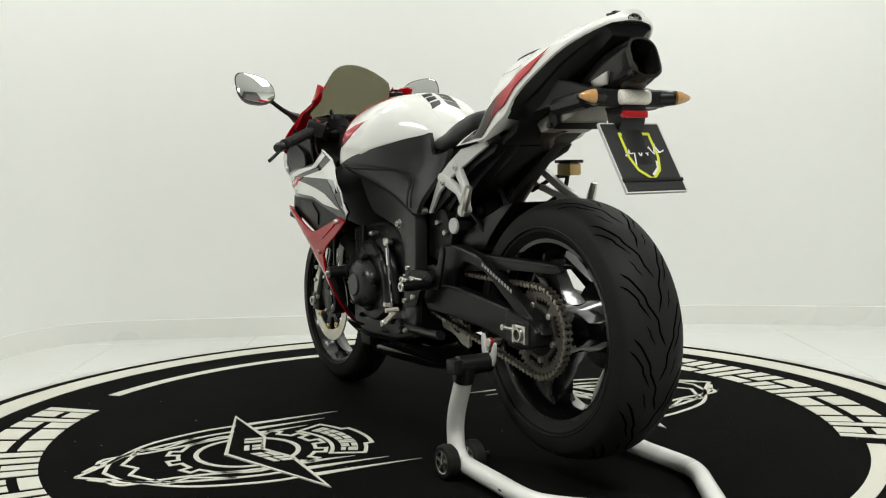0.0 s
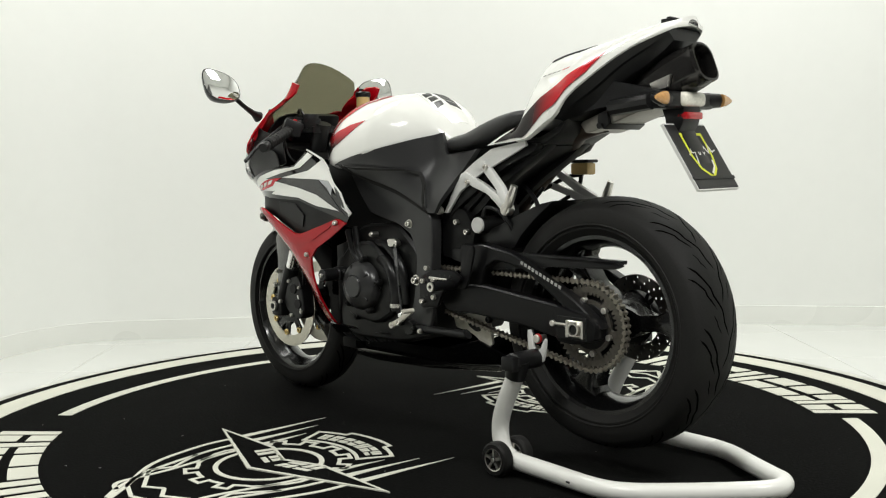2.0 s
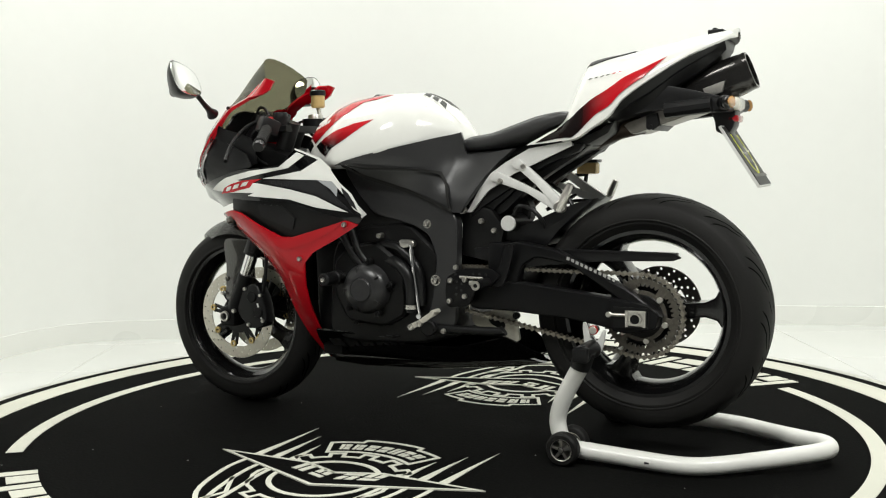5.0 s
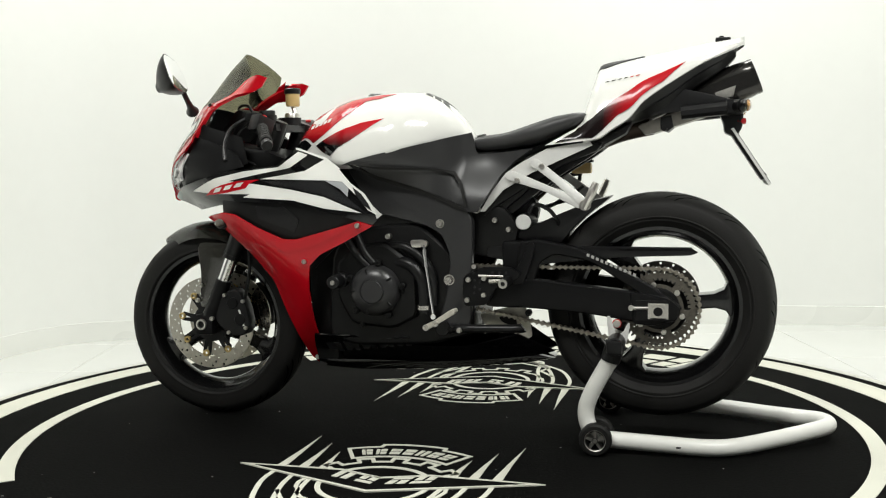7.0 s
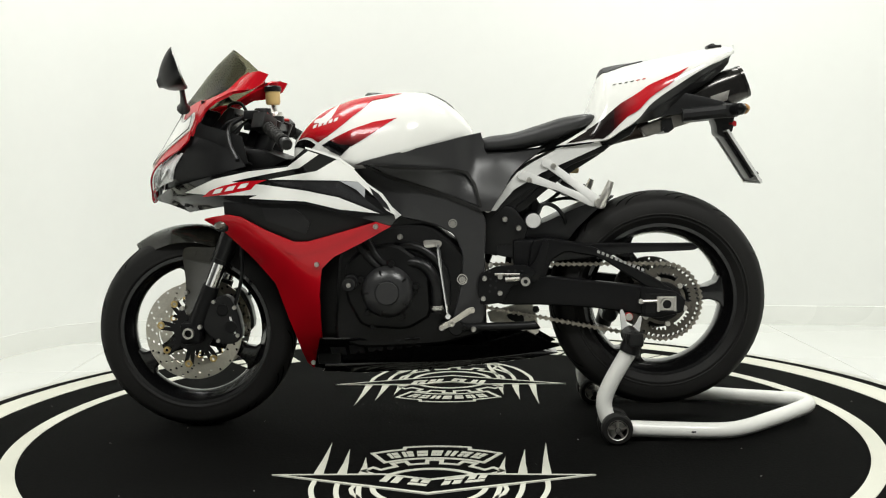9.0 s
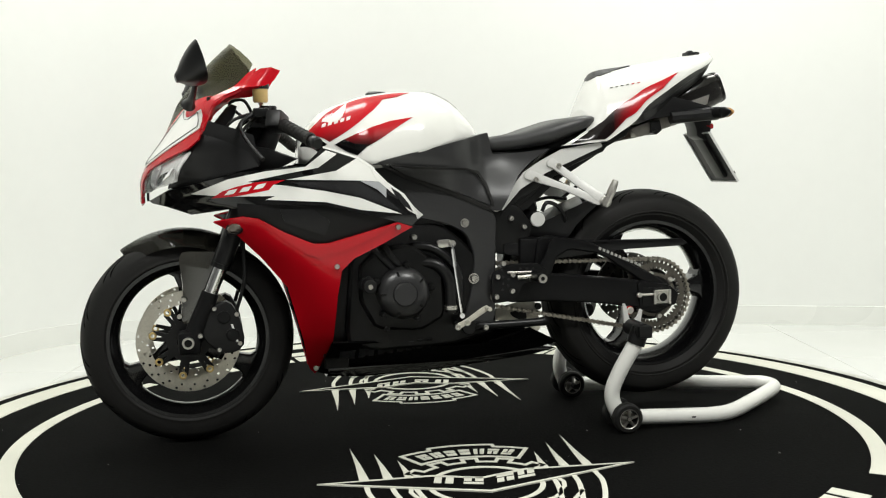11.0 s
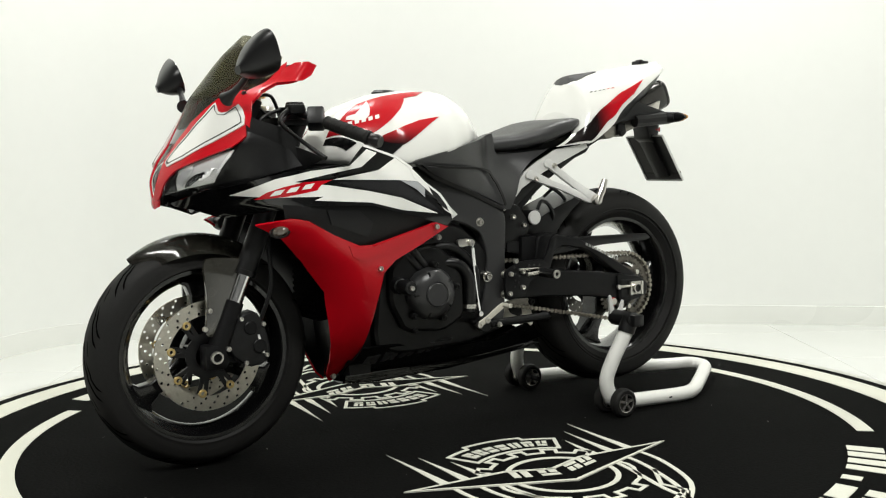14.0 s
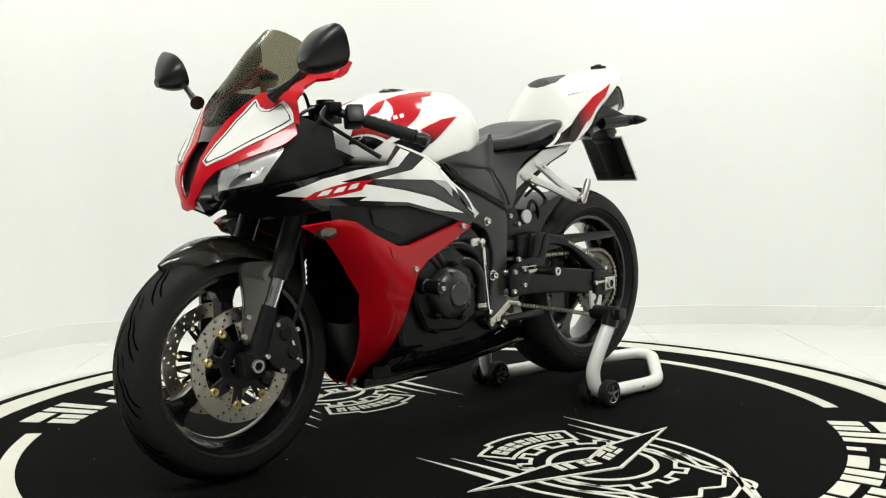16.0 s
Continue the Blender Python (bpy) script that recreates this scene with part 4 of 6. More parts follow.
part("axle_block", joined(box(ax - .024, ax + .024, -.176, -.168, az - .021, az + .021, .003, 1), box(ax - .027, ax - .020, -.179, -.17, az - .021, az + .021), box(ax + .020, ax + .027, -.179, -.17, az - .021, az + .021)), STEEL, arm, "bright axle adjuster block")
# Dark disc in place of a bore, coloured as its shade.
part("axle_hole_shade", knob(ax, -.178, az, .015, .006, 20), DARK, arm)
part("axle_ring", moved(revolve([(.0125, -.004), (.0165, -.004), (.0165, .004), (.0125, .004)], 24, closed=True), pose(ax, -.181, az)), STEEL, arm)
part("adjuster_bolt", joined(moved(tube([(-.03, 0, 0), (.022, 0, 0)], .0045, 8), pose(ax - .045, -.173, az + .008)), knob(ax - .072, -.173, az + .008, .008, .010, 8)), STEEL, arm)
for i in range(11):
    x, z = .448 + i * .0125, .520 - i * .0053
    part("printed_mark", prism([(x, z), (x + .0075, z - .0031), (x + .0090, z + .0048), (x + .0015, z + .0079)], -.1566, -.1550, 0), MARK, arm)
arm.location.y = .014
guard = part("chain_guard", joined(prism(rounded([(0.167, 0.544), (0.296, 0.545), (0.523, 0.544), (0.725, 0.541), (0.746, 0.528), (0.725, 0.520), (0.539, 0.515), (0.361, 0.498), (0.296, 0.491), (0.166, 0.514)], .1, 1), -.116, -.100, .003), prism([(0.298, 0.543), (0.730, 0.539), (0.730, 0.530), (0.298, 0.533)], -.116, -.07, .002)), MATTE, M, "matte black chain guard")
bob = part("stand_bobbin", joined(knob(.532, -.176, .340, .009, .03, 18), knob(.532, -.192, .340, .0105, .005, 18)), STEEL, arm, "steel stand spool")
part("spool_ring", moved(revolve([(.0095, -.002), (.0125, -.002), (.0125, .002), (.0095, .002)], 20, closed=True), pose(.532, -.187, .340)), REDKNOB, bob, "red anodised ring")
bob = part("stand_bobbin", joined(knob(.532, .176, .340, .009, .03, 18), knob(.532, .192, .340, .0105, .005, 18)), STEEL, arm, "steel stand spool")
part("spool_ring", moved(revolve([(.0095, -.002), (.0125, -.002), (.0125, .002), (.0095, .002)], 20, closed=True), pose(.532, .187, .340)), REDKNOB, bob, "red anodised ring")
part("rear_mudguard", joined(prism(rounded([(0.209, 0.588), (0.300, 0.603), (0.381, 0.639), (0.463, 0.671), (0.512, 0.681), (0.447, 0.632), (0.400, 0.588), (0.370, 0.548), (0.299, 0.554), (0.250, 0.563)], .15, 1), -.085, .085, .012, 3)), MATTE, M, "matte black rear hugger")
part("shock", joined(tube([(.25, 0, .66), (.22, 0, .40)], .035, 16), knob(.25, 0, .64, .05, .05)), DARK, M, "rear shock absorber")
res = part("shock_reservoir", moved(revolve([(0, -.02), (.022, -.02), (.024, -.016), (.024, .10), (0, .10)], 24), pose(.270, -.092, .612)), MATTE, M, "black shock reservoir")
part("reservoir_cap", moved(revolve([(0, -.006), (.0195, -.006), (.0215, -.004), (.0215, .004), (0, .004)], 28), pose(.270, -.114, .612)), SILVER, res, "silver disc cap")
part("hose", tube([(.285, -.11, .635), (.30, -.11, .66), (.335, -.10, .65), (.36, -.09, .62), (.365, -.08, .60)], .006, 8), MATTE, M)
for x, z in [(0.228, 0.592), (0.189, 0.618)]:
    part("frame_bolt", bolt(x, -.118, z, .008), STEEL, M)
part("subframe_plate", prism(rounded([(0.126, 0.655), (0.150, 0.668), (0.217, 0.652), (0.257, 0.597), (0.240, 0.532), (0.167, 0.512), (0.124, 0.520)], .12, 1), -.112, .112, .01), DARK, M)

# ---- foot controls ----
rs = part("rearset_plate", joined(prism(rounded([(0.112, 0.468), (0.163, 0.491), (0.243, 0.493), (0.274, 0.473), (0.242, 0.442), (0.202, 0.435), (0.178, 0.387), (0.114, 0.380), (0.107, 0.420)], .15, 1), -.186, -.174, .003), prism(rounded([(0.242, 0.466), (0.275, 0.513), (0.288, 0.553), (0.304, 0.562), (0.310, 0.549), (0.294, 0.489), (0.277, 0.445), (0.250, 0.442)], .15, 1), -.172, -.164, .002)), FRAME, M, "black footrest plate with heel guard, drilled holes painted dark")
for x, z in [(0.170, 0.461), (0.169, 0.415), (0.122, 0.400), (0.126, 0.457), (0.143, 0.494)]:
    part("plate_bolt", bolt(x, -.19, z, .0075), STEEL, rs)
# Black discs stand in for the shade inside the drilled holes.
for x, z in [(0.140, 0.475), (0.156, 0.468), (0.143, 0.455), (0.159, 0.449), (0.143, 0.436), (0.157, 0.430), (0.141, 0.419), (0.194, 0.477), (0.213, 0.477), (0.232, 0.476), (0.190, 0.461)]:
    part("plate_hole_shade", knob(x, -.1865, z, .0036, .002, 10), BLACKPRINT, rs)
part("footrest", moved(revolve([(0, -.055), (.006, -.055), (.0085, -.052), (.0085, -.05), (.0135, -.05), (.0135, .03), (.011, .035), (0, .035)], 20), pose(.236, -.205, .455)), MATTE, M, "black knurled footrest")
for pts, r in (([(.185, -.188, .452), (.225, -.192, .455)], .007),):
    part("footrest_link", tube(pts, r, 8), STEEL, M, "steel footrest linkage")
part("footrest_end", moved(revolve([(.006, -.004), (.0125, -.004), (.013, 0), (.006, 0)], 20, closed=True), pose(.236, -.2605, .455)), STEEL, M)
part("foot_rod", tube([(.155, -.19, .468), (.225, -.19, .467)], .004, 8), STEEL, M)
link = part("link_plate", prism(rounded([(0.136, 0.345), (0.156, 0.351), (0.207, 0.364), (0.248, 0.370), (0.271, 0.364), (0.281, 0.323), (0.287, 0.284), (0.270, 0.273), (0.250, 0.282), (0.206, 0.307), (0.145, 0.317)], .12, 1), -.082, -.072, .002), LINK, M, "cast alloy suspension link plate")
# The slot is not cut; a dark patch paints its shade.
part("link_slot_shade", prism(rounded([(0.190, 0.338), (0.218, 0.343), (0.241, 0.337), (0.244, 0.316), (0.228, 0.312), (0.201, 0.323)], .2, 1), -.0832, -.081, 0), DARK, link)
part("link_bolt", bolt(.118, -.085, .383, .010), DARK, link)
part("link_bolt", bolt(.278, -.085, .352, .010), DARK, link)
part("side_stand", joined(tube([(.045, -.15, .315), (.09, -.16, .315), (.25, -.165, .318), (.275, -.165, .322)], [.016, .012, .012, .015], 12, 3), knob(.045, -.16, .315, .022, .03)), MATTE, M, "folded black side stand")
def flared(bm, s):
    """Bends the lower end of a footrest bracket outwards."""
    for v in bm.verts:
        f = min(1, max(0, (v.co.x - .30) / .16)) * min(1, max(0, (.775 - v.co.z) / .10))
        v.co.y += s * .055 * f
    return bm


for s in (-1, 1):
    br = part("peg_bracket", flared(joined(
        prism(rounded([(0.224, 0.742), (0.232, 0.753), (0.248, 0.755), (0.325, 0.722), (0.404, 0.690), (0.461, 0.673), (0.464, 0.658), (0.429, 0.652), (0.341, 0.696), (0.240, 0.728), (0.227, 0.733)], .1, 1), s * .130 - .008, s * .130 + .008, .003),
        prism(rounded([(0.292, 0.776), (0.300, 0.788), (0.315, 0.788), (0.333, 0.772), (0.404, 0.717), (0.461, 0.673), (0.451, 0.655), (0.432, 0.661), (0.373, 0.713), (0.310, 0.761), (0.295, 0.766)], .1, 1), s * .131 - .008, s * .131 + .008, .003)), s), SILVER, M, "silver cast passenger footrest bracket")
    part("bracket_bolt", bolt(.258, s * .141, .729, .008, s), STEEL, br)
    part("bracket_bolt", bolt(.327, s * .142, .768, .008, s), STEEL, br)
    part("passenger_peg", joined(tube([(.448, s * .196, .652), (.466, s * .197, .69), (.480, s * .196, .722)], [.010, .012, .009], 10, 3), knob(.450, s * .192, .662, .016, .022, 14)), STEEL, br, "folded ribbed footpeg")

# ---- lower fairing and belly ----
red = both("side_fairing", lambda: skin([(-0.654, 0.634), (-0.582, 0.650), (-0.540, 0.643), (-0.472, 0.606), (-0.396, 0.573), (-0.357, 0.573), (-0.271, 0.596), (-0.170, 0.624), (-0.129, 0.611), (-0.210, 0.567), (-0.289, 0.529), (-0.322, 0.497), (-0.333, 0.425), (-0.341, 0.283), (-0.346, 0.232), (-0.382, 0.178), (-0.399, 0.198), (-0.420, 0.295), (-0.463, 0.451), (-0.530, 0.534), (-0.595, 0.601)], on_side(.004, red_y), .006), RED, M, "glossy candy red side fairing")
both("fairing_liner", lambda: skin([(-0.640, 0.634), (-0.582, 0.645), (-0.540, 0.638), (-0.472, 0.600), (-0.396, 0.568), (-0.300, 0.540), (-0.325, 0.497), (-0.337, 0.425), (-0.345, 0.283), (-0.350, 0.232), (-0.382, 0.184), (-0.396, 0.200), (-0.416, 0.295), (-0.459, 0.451), (-0.526, 0.534), (-0.590, 0.601)], on_side(-.004, red_y), .002), DARK, M, "unpainted black inner face of the fairing")
both("fairing_blade", lambda: skin([(-0.427, 0.574), (-0.358, 0.570), (-0.271, 0.595), (-0.178, 0.620), (-0.210, 0.595), (-0.304, 0.553), (-0.382, 0.536), (-0.416, 0.546)], on_side(.004, red_y), .006, .003), RED, M)
for i, (x, z) in enumerate([(-0.170, 0.612), (-0.335, 0.510), (-0.380, 0.198)]):
    for s in (-1, 1):
        part("fairing_bolt", bolt(x, s * (red_y(x, z) + (.012 if i == 0 else .008)), z, .0075, s), STEEL, M)
both("inner_fairing", lambda: skin([(-0.592, 0.684), (-0.534, 0.681), (-0.361, 0.675), (-0.208, 0.637), (-0.155, 0.622), (-0.271, 0.593), (-0.358, 0.570), (-0.396, 0.570), (-0.473, 0.603), (-0.545, 0.637), (-0.588, 0.643)], on_side(-.014, red_y), .006), DARK, M, "black inset panel")
both("air_duct", lambda: skin([(-0.482, 0.668), (-0.392, 0.664), (-0.350, 0.629), (-0.364, 0.593), (-0.425, 0.615), (-0.471, 0.631)], on_side(-.010, red_y), .006), MATTE, M)
both("belly_pan", lambda: skin([(-0.345, 0.287), (-0.226, 0.284), (-0.130, 0.263), (-0.000, 0.256), (0.114, 0.254), (0.250, 0.291), (0.347, 0.236), (0.264, 0.216), (0.115, 0.199), (-0.003, 0.184), (-0.239, 0.174), (-0.349, 0.176), (-0.377, 0.185)], lambda x, z: (x, -(curve(z, SIDE_W) * (1 - .55 * max(0, x) / .36) + .006), z), .006), BLACK, M, "gloss black belly pan")
part("belly_floor", prism([(-0.352, 0.171), (-0.242, 0.164), (-0.003, 0.172), (0.269, 0.199), (0.346, 0.215), (0.269, 0.233), (-0.343, 0.209)], -.05, .05, .01), BLACK, M)
for i in range(5):
    (x0, z0), (x1, z1) = [(-0.323, 0.237), (-0.052, 0.272)]
    x = x0 + (x1 - x0) * (i + .08) / 5
    z = z0 + (z1 - z0) * (i + .5) / 5
    d = (x1 - x0) / 5 * .8
    mark = lambda x=x, z=z, d=d: skin([(x, z - .016), (x + d * .35, z - .016), (x + d * .35, z - .004), (x + d * .65, z - .004), (x + d * .65, z - .013), (x + d, z - .013), (x + d, z + .018), (x + d * .65, z + .018), (x + d * .65, z + .005), (x + d * .35, z + .005), (x + d * .35, z + .016), (x, z + .016)], lambda a, b: (a, -(curve(b, SIDE_W) + .0075), b), .001)
    both("printed_mark", mark, GREYPRINT, M)

# ---- upper fairing ----
both("upper_fairing", lambda: skin([(-0.823, 0.692), (-0.769, 0.719), (-0.681, 0.741), (-0.580, 0.766), (-0.455, 0.778), (-0.411, 0.783), (-0.362, 0.829), (-0.308, 0.813), (-0.269, 0.798), (-0.228, 0.768), (-0.192, 0.698), (-0.124, 0.667), (-0.097, 0.642), (-0.116, 0.628), (-0.129, 0.614), (-0.208, 0.636), (-0.361, 0.675), (-0.534, 0.681), (-0.711, 0.653), (-0.778, 0.676), (-0.813, 0.684)], on_side(0), .006), BLACK, M, "gloss black upper side fairing")
both("graphic_stripe", lambda: skin([(-0.709, 0.711), (-0.613, 0.748), (-0.517, 0.767), (-0.411, 0.777), (-0.354, 0.820), (-0.325, 0.810), (-0.377, 0.774), (-0.470, 0.758), (-0.564, 0.740), (-0.469, 0.729), (-0.361, 0.712), (-0.269, 0.692), (-0.159, 0.647), (-0.269, 0.660), (-0.361, 0.683), (-0.517, 0.693), (-0.493, 0.702), (-0.617, 0.703)], on_side(0), .001, .0016), WHITE, M, "white lightning stripe")
both("graphic_stripe", lambda: skin([(-0.463, 0.744), (-0.330, 0.765), (-0.272, 0.798), (-0.228, 0.768), (-0.194, 0.732), (-0.268, 0.738)], on_side(0), .001, .0016), WHITE, M, "white wedge stripe")
both("graphic_field", lambda: skin([(-0.454, 0.738), (-0.268, 0.735), (-0.199, 0.688), (-0.131, 0.634), (-0.158, 0.653), (-0.269, 0.698), (-0.361, 0.718), (-0.423, 0.728)], on_side(0), .001, .0013), GRAPHITE, M, "dark grey graphic field")
both("graphic_field", lambda: skin([(-0.268, 0.737), (-0.196, 0.732), (-0.199, 0.691), (-0.222, 0.713)], on_side(0), .001, .002), PALEGREY, M)
both("printed_badge", lambda: skin([(-0.655, 0.699), (-0.628, 0.717), (-0.590, 0.729), (-0.540, 0.739), (-0.466, 0.743), (-0.497, 0.731), (-0.509, 0.718), (-0.582, 0.705), (-0.616, 0.702)], on_side(0), .001, .0024), RED, M, "small red slanted badge")
for i in range(3):
    bx, bz = -.622 + i * .037, .707 + i * .0065
    both("badge_block", lambda bx=bx, bz=bz: skin([(bx, bz), (bx + .024, bz + .0035), (bx + .034, bz + .0165), (bx + .011, bz + .0125)], on_side(0), .001, .0034), PRINT, M)
both("graphic_stripe", lambda: skin([(-0.238, 0.771), (-0.196, 0.733), (-0.150, 0.700), (-0.124, 0.664), (-0.112, 0.640), (-0.140, 0.655), (-0.168, 0.690), (-0.197, 0.716), (-0.226, 0.742)], on_side(0), .001, .0028), WHITE, M, "white rear edge of the side fairing")
both("graphic_field", lambda: skin([(-0.185, 0.718), (-0.160, 0.700), (-0.138, 0.672), (-0.128, 0.652), (-0.152, 0.668), (-0.176, 0.698)], on_side(0), .001, .0036), GRAPHITE, M)
both("fairing_tip", lambda: skin([(-0.124, 0.665), (-0.099, 0.642), (-0.116, 0.631), (-0.120, 0.647)], on_side(0), .001, .0016), SILVER, M, "bright reflective fairing tip")
both("edge_line", lambda: skin([(-0.362, 0.831), (-0.331, 0.822), (-0.269, 0.801), (-0.225, 0.770), (-0.230, 0.765), (-0.272, 0.795), (-0.331, 0.816), (-0.362, 0.826)], on_side(0), .002, .0026), WHITE, M, "thin white edge line")

# ---- front cowl ----
part("cowl_center", skin([(-.13, .688), (-.18, .72), (-.20, .78), (-.22, .83), (-.36, .872), (-.30, .90), (.30, .90), (.36, .872), (.22, .83), (.20, .78), (.18, .72), (.13, .688)], nose, .004, -.014), DARK, M, "dark central air intake")
cowl = both("front_cowl", lambda: skin([(-0.057, 0.694), (-0.223, 0.702), (-0.283, 0.715), (-0.341, 0.742), (-0.442, 0.773), (-0.651, 0.795), (-0.913, 0.828), (-0.984, 0.853), (-0.949, 0.902), (-0.903, 0.941), (-0.852, 0.968), (-0.760, 0.966), (-0.680, 0.955), (-0.599, 0.948), (-0.430, 0.922), (-0.246, 0.890), (-0.130, 0.845), (-0.136, 0.796), (-0.160, 0.750), (-0.093, 0.717), (0.011, 0.703)], nose, .005, .003, .016), RED, M, "glossy red front cowl frame")
both("cowl_chin", lambda: skin([(0, .678), (-.22, .684), (-.24, .70), (-.12, .70), (0, .70)], nose, .006, .004), RED, M)
part("cowl_nose", skin([(-.34, .835), (0, .842), (.34, .835), (.46, .872), (.50, .888), (0, .878), (-.50, .888), (-.46, .872)], nose, .004, .001), BLACK, M, "black lip below the screen")
both("number_panel", lambda: skin([(-0.291, 0.781), (-0.213, 0.792), (-0.247, 0.834), (-0.386, 0.888), (-0.560, 0.931), (-0.598, 0.937), (-0.622, 0.928), (-0.650, 0.916), (-0.700, 0.910), (-0.760, 0.912), (-0.807, 0.919), (-0.877, 0.931), (-0.925, 0.916), (-0.953, 0.898), (-0.960, 0.880), (-0.905, 0.870), (-0.659, 0.832), (-0.471, 0.799)], nose, .003, .0066, .012), WHITE, M, "white number panel with black pinstripe")
PIN = [(-0.297, 0.788), (-0.248, 0.793), (-0.281, 0.831), (-0.406, 0.882), (-0.601, 0.930), (-0.616, 0.917), (-0.665, 0.905), (-0.744, 0.904), (-0.859, 0.922), (-0.924, 0.895), (-0.936, 0.884), (-0.884, 0.875), (-0.634, 0.838), (-0.454, 0.804)]
both("pinstripe", lambda: joined(*[skin([(a, b), (c, d), (c + .012, d + .0012), (a + .012, b + .0012)], nose, .0008, .0076, .012) for (a, b), (c, d) in zip(PIN, PIN[1:] + PIN[:1])]), BLACKPRINT, M)
HL = [(-0.292, 0.711), (-0.309, 0.743), (-0.338, 0.764), (-0.445, 0.777), (-0.620, 0.795), (-0.774, 0.814), (-0.913, 0.826), (-0.928, 0.806), (-0.939, 0.774), (-0.982, 0.738), (-0.781, 0.729), (-0.528, 0.719)]
both("headlight_shell", lambda: skin(HL, nose, .003, -.016, .02), DARK, M, "black headlight housing")
both("headlight_reflector", lambda: skin(HL, nose, .004, -.010, .012), REFLECTOR, M, "faceted headlight reflector, chrome reflections painted pale")
both("headlight_shade", lambda: skin([(-0.303, 0.712), (-0.321, 0.743), (-0.350, 0.763), (-0.456, 0.774), (-0.489, 0.749), (-0.554, 0.720)], nose, .002, -.005, .012), BLACK, M, "black inner headlight shade")
both("headlight_shade", lambda: skin([(-0.655, 0.728), (-0.672, 0.748), (-0.714, 0.762), (-0.800, 0.770), (-0.842, 0.757), (-0.778, 0.745), (-0.719, 0.732)], nose, .002, -.005, .012), BLACK, M, "black inner headlight shade")
both("headlight_bowl", lambda: skin([(-0.512, 0.752), (-0.484, 0.772), (-0.523, 0.783), (-0.607, 0.790), (-0.650, 0.778), (-0.652, 0.759), (-0.630, 0.738), (-0.591, 0.727), (-0.543, 0.731)], nose, .002, -.004, .012), REFLECTOR, M, "ribbed headlight bowl, chrome reflections painted pale")
for i in range(5):
    rs0 = -.525 - .024 * i
    both("headlight_rib", lambda rs0=rs0, i=i: skin([(rs0, .742 - .002 * i), (rs0 - .007, .741 - .002 * i), (rs0 - .010, .780 - .001 * i), (rs0 - .003, .780 - .001 * i)], nose, .002, -.0028, .012), PALEGREY, M)
both("headlight_trim", lambda: skin([(-0.730, 0.729), (-0.817, 0.746), (-0.900, 0.761), (-0.891, 0.779), (-0.928, 0.774), (-0.977, 0.742), (-0.882, 0.736)], nose, .002, -.003, .012), REFLECTOR, M, "headlight trim, chrome reflections painted pale")
part("dash_panel", skin([(-.80, .885), (-.85, .93), (-.70, .965), (-.35, .973), (0, .976), (.35, .973), (.70, .965), (.85, .93), (.80, .885), (.4, .882), (0, .881), (-.4, .882)], nose, .004, -.026, .03), MATTE, M, "matte black dash panel behind the screen")
both("headlight_lens", lambda: skin(HL, nose, .002, .001), LENS, M, "clear headlight lens")
both("cheek_panel", lambda: skin([(-0.687, 0.872), (-0.726, 0.836), (-0.741, 0.800), (-0.771, 0.724), (-0.681, 0.741), (-0.580, 0.769), (-0.530, 0.781), (-0.556, 0.820), (-0.625, 0.852)], on_side(-.022), .005), MATTE, M, "matte black cheek panel")
both("inner_cowl", lambda: skin([(-0.686, 0.878), (-0.666, 0.909), (-0.643, 0.897), (-0.588, 0.881), (-0.542, 0.864), (-0.528, 0.789), (-0.560, 0.780), (-0.637, 0.845)], lambda x, z: (x, -(.195 - .12 * max(0, z - .86) - .1 * max(0, x + .68)), z), .005), MATTE, M, "black inner cowl panel")
SCREEN = [(-.90, .985), (-.84, .95), (-.66, .918), (-.50, .888), (0, .876), (.50, .888), (.66, .918), (.84, .95), (.90, .985), (.95, 1.035), (.98, 1.058), (.95, 1.075), (.86, 1.096), (.70, 1.109), (.5, 1.116), (.25, 1.120), (0, 1.121), (-.25, 1.120), (-.5, 1.116), (-.70, 1.109), (-.86, 1.096), (-.95, 1.075), (-.98, 1.058), (-.95, 1.035)]
screen = part("windscreen", skin(SCREEN, nose, .003, .002, .04), SMOKE, M, "smoked double-bubble windscreen")
for s in (-1, 1):
    for ss, zz in ((.86, .962),):
        p = Vector(nose(s * ss, zz))
        part("screen_bolt", bolt(p.x, p.y + s * .006, p.z, .006, s), DARK, M)


def wing_y(x, z):
    """The wing starts under the cowl's edge and runs back as a flat blade."""
    f = (x - curve(z, NOSE_X)) / curve(z, NOSE_L)
    under = curve(z, NOSE_W) * min(1, max(0, f)) ** .5 - .006
    k = min(1, max(0, (f - .8) / .5))
    k = k * k * (3 - 2 * k)
    return under * (1 - k) + (.194 - .11 * (x + .69)) * k


both("cowl_wing", lambda: skin([(-0.690, 0.898), (-0.668, 0.944), (-0.625, 0.979), (-0.577, 1.007), (-0.517, 1.042), (-0.489, 1.044), (-0.465, 1.035), (-0.482, 1.009), (-0.507, 0.995), (-0.573, 0.990), (-0.616, 0.969), (-0.649, 0.937), (-0.669, 0.897), (-0.680, 0.869)], lambda x, z: (x, -wing_y(x, z), z), .009, .0, .010), RED, M, "red cowl wing beside the screen")


